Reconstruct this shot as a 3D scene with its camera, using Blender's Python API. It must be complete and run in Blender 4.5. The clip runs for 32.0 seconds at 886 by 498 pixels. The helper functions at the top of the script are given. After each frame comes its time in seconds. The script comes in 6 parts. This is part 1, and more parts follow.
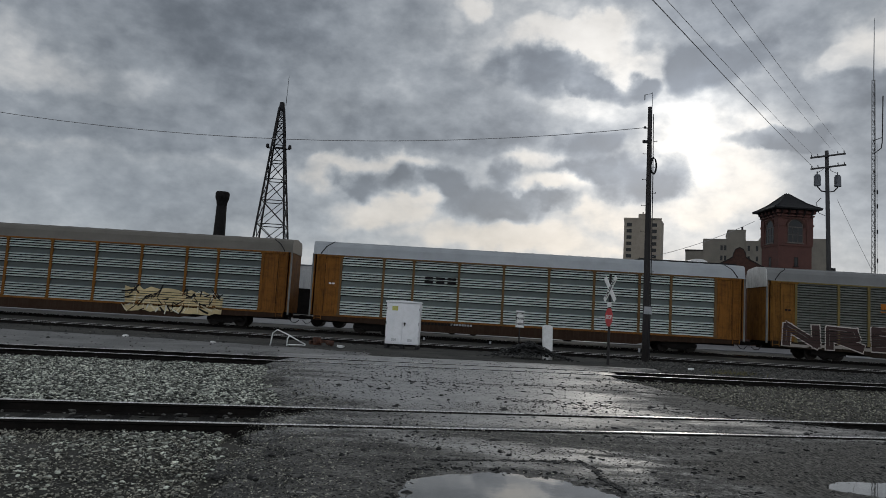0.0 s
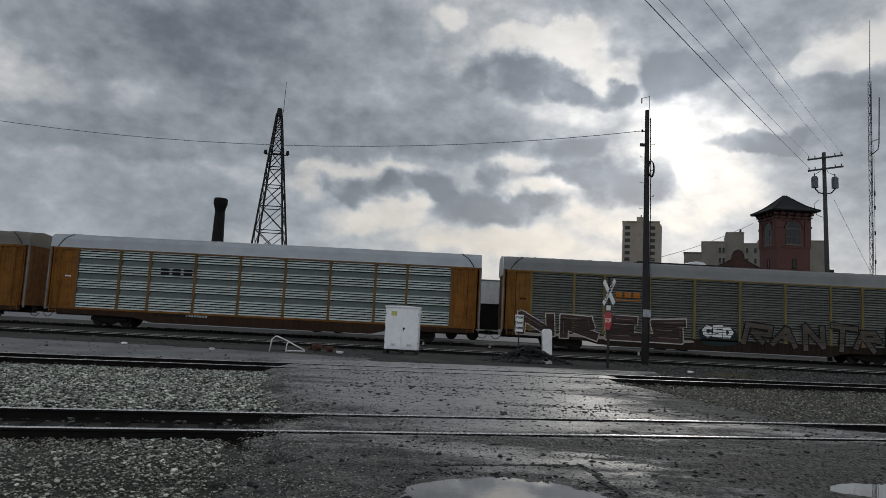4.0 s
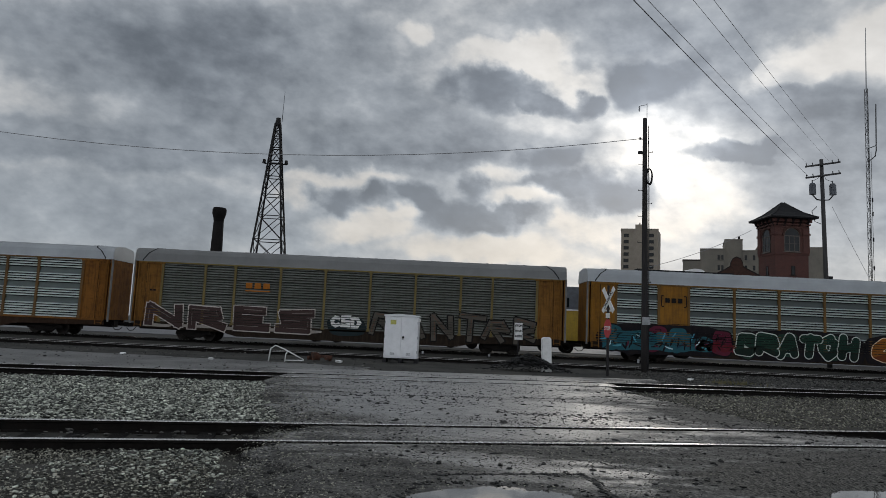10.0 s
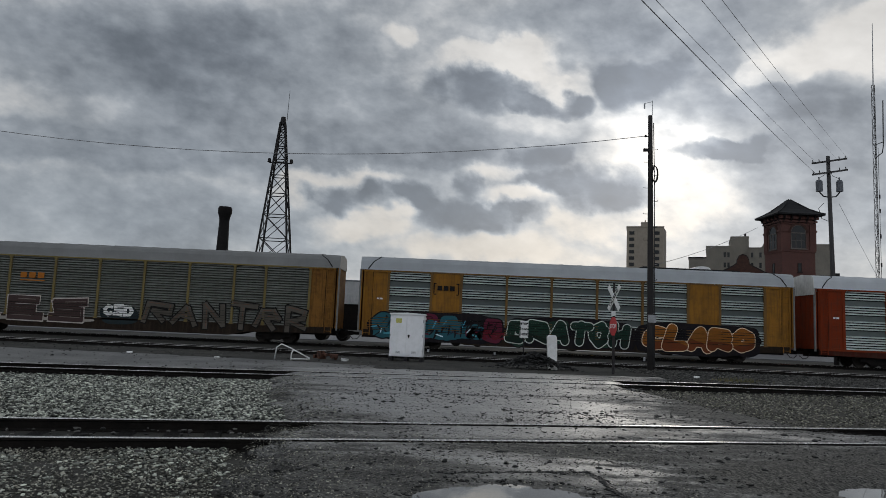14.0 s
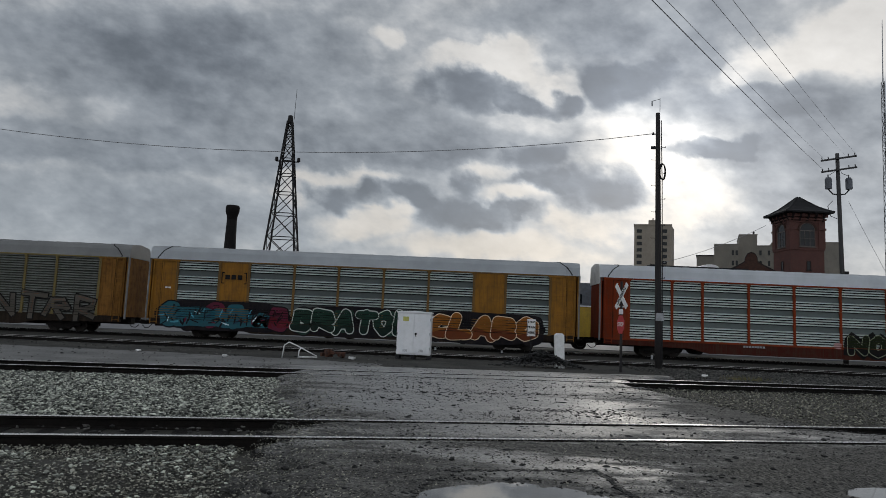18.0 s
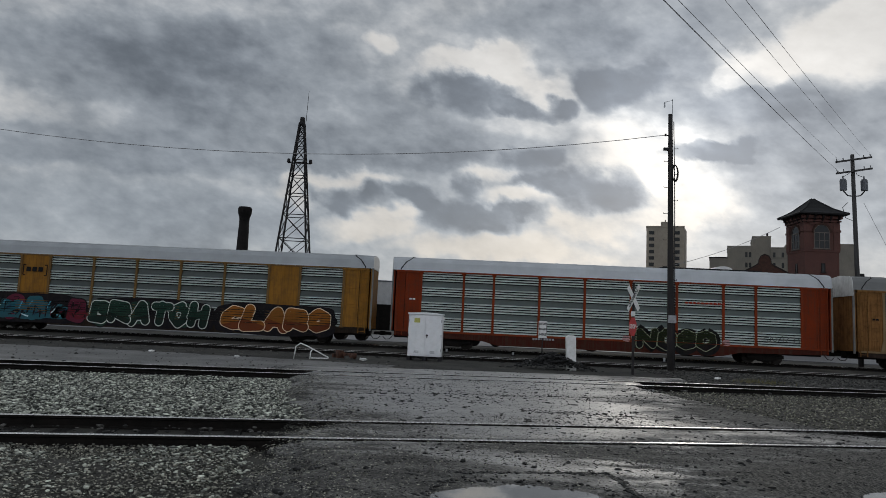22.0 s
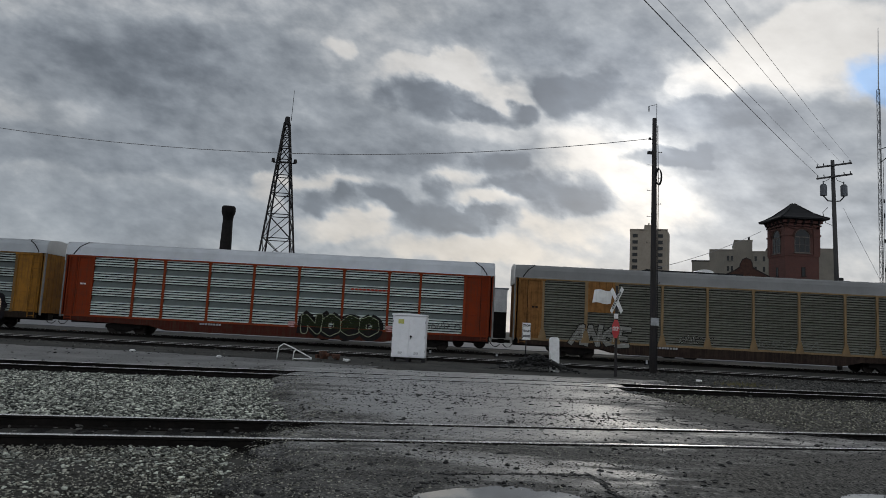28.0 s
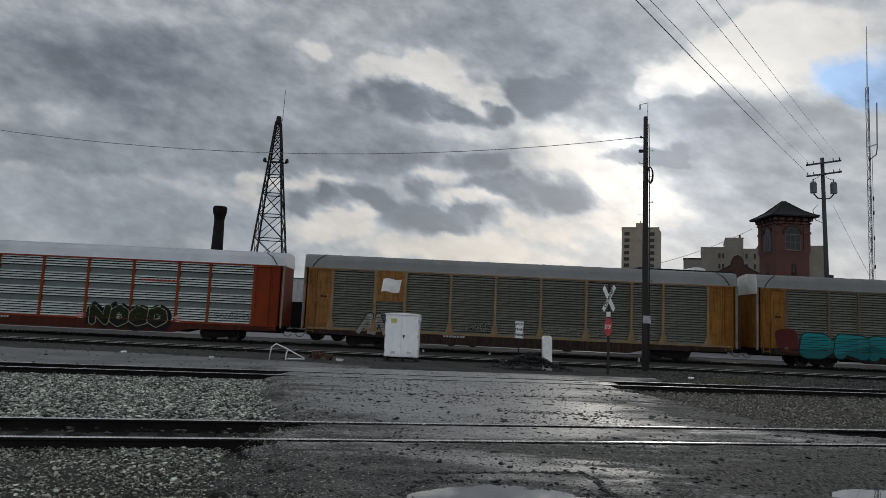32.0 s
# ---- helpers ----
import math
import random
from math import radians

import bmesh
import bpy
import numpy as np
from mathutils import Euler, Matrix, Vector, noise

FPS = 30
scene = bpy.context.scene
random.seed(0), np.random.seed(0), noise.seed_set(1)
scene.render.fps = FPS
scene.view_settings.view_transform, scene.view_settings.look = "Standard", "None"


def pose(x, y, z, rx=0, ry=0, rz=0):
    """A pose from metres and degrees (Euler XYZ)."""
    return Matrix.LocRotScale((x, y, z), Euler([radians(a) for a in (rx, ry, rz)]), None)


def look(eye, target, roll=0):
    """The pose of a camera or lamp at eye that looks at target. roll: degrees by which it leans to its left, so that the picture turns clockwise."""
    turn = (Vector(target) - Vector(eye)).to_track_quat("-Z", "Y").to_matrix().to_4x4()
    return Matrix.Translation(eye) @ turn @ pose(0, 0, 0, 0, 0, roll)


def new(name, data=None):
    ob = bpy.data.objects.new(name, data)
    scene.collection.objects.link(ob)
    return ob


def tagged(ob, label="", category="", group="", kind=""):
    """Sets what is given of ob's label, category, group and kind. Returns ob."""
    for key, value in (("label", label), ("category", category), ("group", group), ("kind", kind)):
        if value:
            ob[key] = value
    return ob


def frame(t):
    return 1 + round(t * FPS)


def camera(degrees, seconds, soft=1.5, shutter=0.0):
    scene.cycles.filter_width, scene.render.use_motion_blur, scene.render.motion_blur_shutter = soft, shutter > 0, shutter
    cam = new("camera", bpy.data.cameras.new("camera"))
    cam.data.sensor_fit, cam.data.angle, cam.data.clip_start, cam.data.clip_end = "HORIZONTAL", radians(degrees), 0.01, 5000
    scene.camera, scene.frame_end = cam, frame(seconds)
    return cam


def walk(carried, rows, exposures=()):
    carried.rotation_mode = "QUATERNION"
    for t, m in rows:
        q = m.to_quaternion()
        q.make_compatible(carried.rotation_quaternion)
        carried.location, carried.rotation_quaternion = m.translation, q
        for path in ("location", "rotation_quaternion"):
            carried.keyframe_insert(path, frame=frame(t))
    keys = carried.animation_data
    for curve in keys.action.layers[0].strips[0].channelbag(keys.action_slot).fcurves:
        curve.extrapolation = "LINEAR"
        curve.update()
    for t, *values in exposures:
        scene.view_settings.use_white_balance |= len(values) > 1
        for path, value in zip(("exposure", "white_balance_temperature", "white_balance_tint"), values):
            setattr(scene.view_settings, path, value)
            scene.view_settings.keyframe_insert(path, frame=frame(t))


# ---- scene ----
# ---------------------------------------------------------------- camera
EYE = (0.0, 0.0, 1.41)
cam = camera(65.02, 32.0, soft=0.75)
# seconds, yaw, pitch, roll: a camera held by a standing person, who turns slightly
PATH = [
    (0, -0.03, 5.52, -3.36), (0.5, 0.09, 5.47, -3.59), (1, 0.48, 5.42, -3.65), (1.5, 0.22, 5.58, -3.56),
    (2, 0.18, 5.65, -3.22), (2.5, 0.02, 5.49, -3.05), (3, -0.07, 5.62, -2.86), (3.5, -0.12, 5.78, -2.90),
    (5.5, 0.03, 6.09, -2.83), (6, -0.09, 6.08, -2.74), (6.5, -0.26, 5.91, -2.70), (7, -0.62, 5.90, -2.79),
    (7.5, -0.41, 6.09, -2.82), (8, -0.50, 6.12, -2.74), (8.5, -0.38, 6.25, -2.73), (9, -0.19, 6.32, -2.69),
    (9.5, -0.04, 6.48, -2.64), (10, -0.16, 6.61, -2.61), (10.5, -0.05, 6.70, -2.65), (11, 0.12, 6.58, -2.69),
    (11.5, 0.09, 6.52, -2.67), (12, -0.02, 6.38, -2.57), (12.5, -0.01, 6.61, -2.39), (13, -0.00, 6.58, -2.30),
    (13.5, -0.06, 6.60, -2.39), (14, 0.29, 6.45, -2.47), (14.5, 0.31, 6.43, -2.54), (16.5, 1.18, 6.16, -2.44),
    (17, 0.96, 6.23, -2.39), (17.5, 0.85, 6.23, -2.34), (18, 0.87, 6.28, -2.48), (18.5, 1.17, 6.32, -2.59),
    (19, 1.64, 6.46, -2.46), (19.5, 1.87, 6.46, -2.22), (20, 1.92, 6.29, -2.25), (20.5, 2.08, 6.23, -2.44),
    (21, 2.13, 6.27, -2.37), (21.5, 1.95, 6.41, -2.25), (22, 1.79, 6.37, -2.65), (22.5, 1.66, 6.44, -2.90),
    (23, 1.71, 6.54, -2.93), (23.5, 1.65, 6.41, -2.87), (24, 1.85, 6.58, -2.77), (24.5, 2.26, 5.98, -2.58),
    (25, 2.53, 6.12, -2.59), (25.5, 2.21, 6.34, -2.49), (26, 1.60, 6.52, -2.43), (26.5, 0.99, 6.48, -2.50),
    (28.5, 0.46, 6.54, -3.00), (29, 0.53, 6.39, -2.91), (29.5, 0.59, 6.37, -2.67), (30, 0.48, 6.42, -2.57),
    (30.5, 0.08, 6.57, -2.25), (31, -0.22, 6.55, -2.40), (31.5, -0.37, 6.54, -2.37), (32, -0.11, 6.49, -2.61)
]
walk(cam, [(t, pose(*EYE, 90 + p, r, y)) for t, y, p, r in PATH])

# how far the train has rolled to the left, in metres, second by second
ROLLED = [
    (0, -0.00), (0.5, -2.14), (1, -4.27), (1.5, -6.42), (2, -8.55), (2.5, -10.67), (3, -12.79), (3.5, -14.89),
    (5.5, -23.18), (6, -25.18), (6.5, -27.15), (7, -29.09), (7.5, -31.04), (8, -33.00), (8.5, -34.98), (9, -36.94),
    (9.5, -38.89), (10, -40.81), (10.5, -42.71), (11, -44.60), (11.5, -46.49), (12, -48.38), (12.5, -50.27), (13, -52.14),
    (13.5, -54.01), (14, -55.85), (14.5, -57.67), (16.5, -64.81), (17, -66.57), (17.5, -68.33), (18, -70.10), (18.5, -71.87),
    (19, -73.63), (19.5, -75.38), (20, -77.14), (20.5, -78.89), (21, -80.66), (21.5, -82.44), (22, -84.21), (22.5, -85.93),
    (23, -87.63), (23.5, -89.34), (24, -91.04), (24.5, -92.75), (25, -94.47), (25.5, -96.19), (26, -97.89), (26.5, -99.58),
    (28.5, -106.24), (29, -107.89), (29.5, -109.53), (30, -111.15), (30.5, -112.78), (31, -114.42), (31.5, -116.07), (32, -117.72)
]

# ---------------------------------------------------------------- sky and sun
SUN_AZ, SUN_EL = radians(17.5), radians(15.0)
sun_dir = Vector((math.sin(SUN_AZ) * math.cos(SUN_EL), math.cos(SUN_AZ) * math.cos(SUN_EL), math.sin(SUN_EL)))
world = bpy.data.worlds.new("sky")
scene.world = world
world.use_nodes = True
wn = world.node_tree
sky = wn.nodes.new("ShaderNodeTexSky")
sky.sky_type, sky.sun_disc = "NISHITA", False
sky.sun_elevation, sky.sun_rotation = SUN_EL, SUN_AZ
wn.nodes["Background"].inputs[1].default_value = 0.06
wn.links.new(sky.outputs[0], wn.nodes["Background"].inputs[0])
sun = new("sun", bpy.data.lights.new("sun", "SUN"))
sun.data.energy, sun.data.angle, sun.data.color = 4.0, radians(6), (1.0, 0.95, 0.86)
sun.matrix_world = look(sun_dir * 100, (0, 0, 0))


# ---------------------------------------------------------------- node helpers
class Nodes:
    """A few short ways to write node trees."""

    def __init__(self, tree):
        self.t = tree

    def put(self, kind, **values):
        n = self.t.nodes.new("ShaderNode" + kind)
        for k, v in values.items():
            if k == "op":
                n.operation = v
            elif k == "blend":
                n.blend_type = v
            elif k == "dims":
                n.noise_dimensions = v
        return n

    def link(self, a, b):
        self.t.links.new(a, b)

    def sock(self, s, v):
        if isinstance(v, bpy.types.NodeSocket):
            self.link(v, s)
        else:
            s.default_value = v

    def math(self, op, a, b=0.0, clamp=False):
        n = self.put("Math", op=op)
        n.use_clamp = clamp
        self.sock(n.inputs[0], a), self.sock(n.inputs[1], b)
        return n.outputs[0]

    def vmath(self, op, a, b=(0, 0, 0)):
        n = self.put("VectorMath", op=op)
        self.sock(n.inputs[0], a), self.sock(n.inputs[1], b)
        return n.outputs["Value"] if op in ("DOT_PRODUCT", "LENGTH", "DISTANCE") else n.outputs[0]

    def noise(self, vec, scale, detail=4.0, rough=0.55, warp=0.0):
        n = self.put("TexNoise")
        if vec is not None:
            self.link(vec, n.inputs["Vector"])
        n.inputs["Scale"].default_value, n.inputs["Detail"].default_value = scale, detail
        n.inputs["Roughness"].default_value, n.inputs["Distortion"].default_value = rough, warp
        return n.outputs["Fac"]

    def ramp(self, fac, lo, hi, a=0.0, b=1.0, smooth=False):
        n = self.put("MapRange")
        n.interpolation_type = "SMOOTHSTEP" if smooth else "LINEAR"
        self.sock(n.inputs[0], fac)
        for i, v in zip((1, 2, 3, 4), (lo, hi, a, b)):
            n.inputs[i].default_value = v
        return n.outputs[0]

    def mix(self, fac, a, b, blend="MIX"):
        n = self.put("Mix")
        n.data_type, n.blend_type = "RGBA", blend
        self.sock(n.inputs[0], fac)
        for s, v in ((n.inputs[6], a), (n.inputs[7], b)):
            self.sock(s, v if isinstance(v, bpy.types.NodeSocket) else (*v, 1.0))
        return n.outputs[2]

    def bump(self, height, strength=0.3, dist=0.02):
        n = self.put("Bump")
        n.inputs["Strength"].default_value, n.inputs["Distance"].default_value = strength, dist
        self.link(height, n.inputs["Height"])
        return n.outputs[0]


def material(name):
    m = bpy.data.materials.new(name)
    m.use_nodes = True
    return m, Nodes(m.node_tree), m.node_tree.nodes["Principled BSDF"]


def surface(name, base, second=None, rough=0.6, metal=0.0, scale=3.0, fine=40.0, dirt=(0.05, 0.045, 0.04), dirty=0.3, bump=0.25, stretch=(1, 1, 1), vary=0.0, streak=0.0, spec=0.5):
    """A painted, rusted or stony surface: patches of two colours, grime at a second scale, fine relief, and rain streaks where asked."""
    m, n, b = material(name)
    co = n.put("TexCoord").outputs["Object"]
    mp = n.put("Mapping")
    n.link(co, mp.inputs[0])
    mp.inputs["Scale"].default_value = stretch
    co = mp.outputs[0]
    second = second or tuple(c * 0.75 for c in base)
    col = n.mix(n.ramp(n.noise(co, scale, 5), 0.35, 0.65), base, second)
    grime = n.ramp(n.noise(co, scale * 4.3, 6, 0.65), 0.45, 0.75, 0.0, dirty)
    col = n.mix(grime, col, dirt)
    if streak:
        sm = n.put("Mapping")
        n.link(n.put("TexCoord").outputs["Object"], sm.inputs[0])
        sm.inputs["Scale"].default_value = (5.0, 5.0, 0.25)
        col = n.mix(n.ramp(n.noise(sm.outputs[0], 2.0, 5, 0.6), 0.48, 0.72, 0.0, streak), col, dirt)
    if vary:
        rnd = n.put("ObjectInfo").outputs["Random"]
        hs = n.put("HueSaturation")
        n.link(n.ramp(rnd, 0, 1, 1 - vary, 1 + vary), hs.inputs["Value"])
        n.link(col, hs.inputs["Color"])
        col = hs.outputs[0]
    n.link(col, b.inputs["Base Color"])
    f = n.noise(co, fine, 5, 0.6)
    n.link(n.ramp(f, 0.3, 0.7, max(0.05, rough - 0.12), min(1, rough + 0.12)), b.inputs["Roughness"])
    b.inputs["Metallic"].default_value = metal
    b.inputs["Specular IOR Level"].default_value = spec
    if bump:
        n.link(n.bump(f, bump, 0.01), b.inputs["Normal"])
    return m


# ---------------------------------------------------------------- mesh helpers
def box(bm, x0, x1, y0, y1, z0, z1):
    v = [bm.verts.new(p) for p in ((x0, y0, z0), (x1, y0, z0), (x1, y1, z0), (x0, y1, z0), (x0, y0, z1), (x1, y0, z1), (x1, y1, z1), (x0, y1, z1))]
    for f in ((0, 3, 2, 1), (4, 5, 6, 7), (0, 1, 5, 4), (1, 2, 6, 5), (2, 3, 7, 6), (3, 0, 4, 7)):
        bm.faces.new([v[i] for i in f])


def cbox(bm, c, sx, sy, sz, rz=0.0):
    """A bevelled box on the point c."""
    n = len(bm.verts)
    box(bm, -sx / 2, sx / 2, -sy / 2, sy / 2, 0, sz)
    bm.verts.ensure_lookup_table()
    bmesh.ops.transform(bm, matrix=pose(*c, 0, 0, rz), verts=bm.verts[n:])


def tube(bm, p, q, r, r2=None, n=8, cap=True):
    """A round bar from p to q."""
    p, q = Vector(p), Vector(q)
    r2 = r if r2 is None else r2
    d = (q - p).normalized()
    u = d.orthogonal().normalized()
    w = d.cross(u)
    a = [bm.verts.new(p + r * (math.cos(2 * math.pi * i / n) * u + math.sin(2 * math.pi * i / n) * w)) for i in range(n)]
    b = [bm.verts.new(q + r2 * (math.cos(2 * math.pi * i / n) * u + math.sin(2 * math.pi * i / n) * w)) for i in range(n)]
    for i in range(n):
        bm.faces.new((a[i], a[(i + 1) % n], b[(i + 1) % n], b[i]))
    if cap:
        bm.faces.new(a[::-1]), bm.faces.new(b)


def path_tube(bm, pts, r, n=6):
    """One bent round bar through all the points; r is one radius, or one for each point."""
    pts = [Vector(p) for p in pts]
    rad = r if isinstance(r, (list, tuple)) else [r] * len(pts)
    u, rings = None, []
    for i, p in enumerate(pts):
        d = (pts[min(i + 1, len(pts) - 1)] - pts[max(i - 1, 0)]).normalized()
        u = d.orthogonal().normalized() if u is None else (u - d * u.dot(d)).normalized()
        w = d.cross(u)
        rings.append([bm.verts.new(p + rad[i] * (math.cos(2 * math.pi * k / n) * u + math.sin(2 * math.pi * k / n) * w)) for k in range(n)])
    for a, b in zip(rings, rings[1:]):
        for k in range(n):
            bm.faces.new((a[k], a[(k + 1) % n], b[(k + 1) % n], b[k]))
    bm.faces.new(rings[0][::-1]), bm.faces.new(rings[-1])


def prism(bm, poly, x0, x1):
    """A profile of (y, z) points, drawn out along x."""
    a = [bm.verts.new((x0, y, z)) for y, z in poly]
    b = [bm.verts.new((x1, y, z)) for y, z in poly]
    k = len(poly)
    for i in range(k):
        bm.faces.new((a[i], a[(i + 1) % k], b[(i + 1) % k], b[i]))
    bm.faces.new(a[::-1]), bm.faces.new(b)


def front(bm, poly, y0, y1):
    """A shape of (x, z) points, from depth y0 to y1."""
    a = [bm.verts.new((x, y0, z)) for x, z in poly]
    b = [bm.verts.new((x, y1, z)) for x, z in poly]
    k = len(poly)
    for i in range(k):
        bm.faces.new((a[i], a[(i + 1) % k], b[(i + 1) % k], b[i]))
    bm.faces.new(a[::-1]), bm.faces.new(b)


def mesh_of(name, bm, mat, bevel=0.0, smooth=False):
    bmesh.ops.recalc_face_normals(bm, faces=bm.faces)
    if bevel:
        bmesh.ops.bevel(bm, geom=[e for e in bm.edges if e.is_manifold and e.calc_face_angle(0) > 0.6], offset=bevel, segments=2, affect="EDGES", profile=0.5)
    me = bpy.data.meshes.new(name)
    bm.to_mesh(me)
    bm.free()
    for m in mat if isinstance(mat, (list, tuple)) else [mat]:
        me.materials.append(m)
    if smooth:
        for p in me.polygons:
            p.use_smooth = True
    return me


def part(name, bm, mat, parent=None, label="", bevel=0.0, smooth=False):
    ob = new(name, bm if isinstance(bm, bpy.types.Mesh) else mesh_of(name, bm, mat, bevel, smooth))
    ob.parent = parent
    return tagged(ob, label)


def thing(name, m, label, category, group="", kind=""):
    ob = new(name)
    ob.matrix_basis = m
    ob.empty_display_size = 0.3
    return tagged(ob, label, category, group, kind)


def B():
    return bmesh.new()


# ---------------------------------------------------------------- materials
# cloud forms: bearing and height over the horizon, half width and half height, all in degrees
HEAPS = [
    (-7.8, 10.6, 2.0, 1.3), (-4.1, 11.4, 1.7, 1.1), (-0.6, 11.6, 1.7, 1.2), (4.0, 12.1, 1.8, 1.2), (2.1, 9.6, 4.0, 1.6), (5.9, 9.2, 2.6, 1.2),
    (9.6, 9.2, 1.8, 0.9), (11.3, 14.0, 2.1, 1.3), (11.5, 11.9, 2.6, 0.9), (15.4, 11.5, 2.9, 1.8), (7.4, 20.2, 3.4, 1.7), (10.7, 19.2, 1.9, 1.0),
    (15.0, 19.5, 2.0, 0.9), (21.0, 20.5, 2.8, 1.5), (23.9, 14.1, 2.4, 0.8), (26.4, 14.0, 1.9, 0.9),
]
BANKS = [
    (1.2, 17.0, 5.2, 2.6), (16.1, 25.2, 5.0, 1.7), (26.1, 23.4, 5.6, 2.2), (27.7, 18.7, 4.4, 1.9), (33.5, 16.2, 4.6, 2.8), (31.0, 12.7, 3.9, 1.9),
    (-18.5, 19.9, 8.2, 4.8), (-29.5, 20.2, 7.3, 1.9), (-4.5, 19.2, 4.3, 2.6), (-22.8, 13.3, 10.0, 1.5), (-29.0, 12.7, 7.2, 1.2),
    (5.0, 15.3, 7.1, 1.1), (-6.2, 15.0, 3.3, 1.4), (-10.5, 24.0, 5.3, 1.9), (39.0, 15.0, 3.5, 1.8), (24.0, 29.0, 8.0, 2.4), (-24.0, 7.6, 12.0, 2.4), (33.0, 9.5, 5.0, 1.6),
]
GAPS = [
    (0.7, 24.9, 1.1, 0.8), (7.1, 22.6, 2.2, 0.8), (12.9, 21.6, 2.0, 1.5), (10.6, 22.6, 1.5, 0.9), (16.5, 21.3, 1.8, 0.9), (32.0, 20.8, 3.2, 1.4),
    (29.8, 20.0, 2.8, 0.7), (18.9, 14.8, 3.4, 2.3), (21.0, 12.3, 3.6, 2.0), (22.0, 10.4, 3.3, 1.2), (18.8, 9.0, 2.8, 1.2), (-5.8, 12.7, 3.8, 0.6),
    (-3.1, 10.1, 1.4, 1.3), (6.4, 12.9, 2.0, 0.8), (8.6, 10.7, 2.1, 0.7), (12.3, 8.7, 2.8, 0.8), (-6.0, 8.3, 3.6, 0.9), (-10.5, 11.6, 1.8, 1.2), (5.0, 6.6, 7.0, 0.9),
    (38.0, 21.8, 3.4, 1.6), (41.0, 20.6, 3.4, 2.2),
]
CLEAR = [(42.2, 18.6, 2.0, 1.3), (44.8, 18.2, 3.0, 1.8)]


def cloud_material():
    """A deck of broken cloud: thin and bright where it opens before the sun, grey where it is thick."""
    m, n, b = material("cloud_cover")
    tree = m.node_tree
    tree.nodes.remove(b)
    out = tree.nodes["Material Output"]
    way = n.vmath("NORMALIZE", n.put("TexCoord").outputs["Object"])

    def drawn(scale, detail, amount):
        t = n.put("TexNoise")
        n.link(way, t.inputs["Vector"])
        t.inputs["Scale"].default_value, t.inputs["Detail"].default_value, t.inputs["Roughness"].default_value = scale, detail, 0.55
        return n.vmath("MULTIPLY", n.vmath("SUBTRACT", t.outputs["Color"], (0.5, 0.5, 0.5)), (amount, amount, amount * 0.7))

    # the edges of the clouds are drawn out and curled at two scales
    wide = n.vmath("ADD", way, drawn(6.0, 3, 0.15))
    co = n.vmath("ADD", wide, drawn(20.0, 7, 0.066))
    squash = n.vmath("MULTIPLY", way, (1.0, 1.0, 1.5))
    big = n.noise(squash, 4.0, 3, 0.5, 0.0)
    mid = n.noise(squash, 10.0, 5, 0.5, 0.0)
    fine = n.noise(squash, 34.0, 5, 0.55, 0.0)

    def field(forms, where, inner, outer):
        total = 0.0
        for az, el, w, hgt in forms:
            az, el, w, hgt = radians(az), radians(el), radians(w), radians(hgt)
            d = Vector((math.sin(az) * math.cos(el), math.cos(az) * math.cos(el), math.sin(el)))
            side = Vector((math.cos(az), -math.sin(az), 0))
            up = side.cross(d)
            p = n.vmath("DOT_PRODUCT", where, tuple(side / w))
            q = n.vmath("DOT_PRODUCT", where, tuple(up / hgt))
            r = n.math("ADD", n.math("MULTIPLY", p, p), n.math("MULTIPLY", q, q))
            total = n.math("ADD", n.ramp(r, outer, inner, 0.0, 1.0, True), total)
        return n.math("MINIMUM", total, 1.0)

    heap = field(HEAPS, co, 0.0, 1.75)
    bank = field(BANKS, co, -0.6, 2.9)
    gap = field(GAPS, co, -0.5, 2.8)
    clear = field(CLEAR, co, 0.0, 1.9)
    # the sun behind the clouds stands still while the clouds drift
    here = n.vmath("NORMALIZE", n.put("NewGeometry").outputs["Position"])
    facing = n.vmath("DOT_PRODUCT", here, tuple(sun_dir))
    toward = n.math("MAXIMUM", facing, 0.0)
    glow = n.math("POWER", toward, 150.0)
    halo = n.math("POWER", toward, 22.0)
    back = n.ramp(facing, 0.45, -0.5, 0.0, 1.0, True)
    sep = n.put("SeparateXYZ")
    n.link(here, sep.inputs[0])
    low = n.ramp(sep.outputs[2], 0.06, 0.30, 1.0, 0.0, True)
    # how thick the deck is: below nought it lets the sun through, above it goes grey
    thick = n.math("MULTIPLY", heap, 1.15)
    thick = n.math("ADD", thick, n.math("MULTIPLY", bank, 0.58))
    thick = n.math("SUBTRACT", thick, n.math("MULTIPLY", gap, 0.9))
    thick = n.math("ADD", thick, n.math("MULTIPLY", n.math("SUBTRACT", big, 0.5), 1.3))
    thick = n.math("ADD", thick, n.math("MULTIPLY", n.math("SUBTRACT", mid, 0.5), n.math("ADD", n.math("MULTIPLY", halo, 1.1), 0.85)))
    thick = n.math("ADD", thick, n.math("MULTIPLY", n.math("SUBTRACT", fine, 0.5), 0.8))
    thin = n.ramp(thick, 0.30, -0.85, 0.0, 1.0, True)
    dense = n.ramp(thick, -0.10, 1.15, 0.0, 1.0, True)
    lit = n.math("ADD", n.math("ADD", n.math("MULTIPLY", glow, 0.38), n.math("MULTIPLY", halo, 0.24)), 0.60)
    over = n.math("ADD", n.math("ADD", n.math("MULTIPLY", glow, 0.14), n.math("MULTIPLY", halo, 0.16)), n.math("ADD", n.math("MULTIPLY", low, 0.035), 0.345))
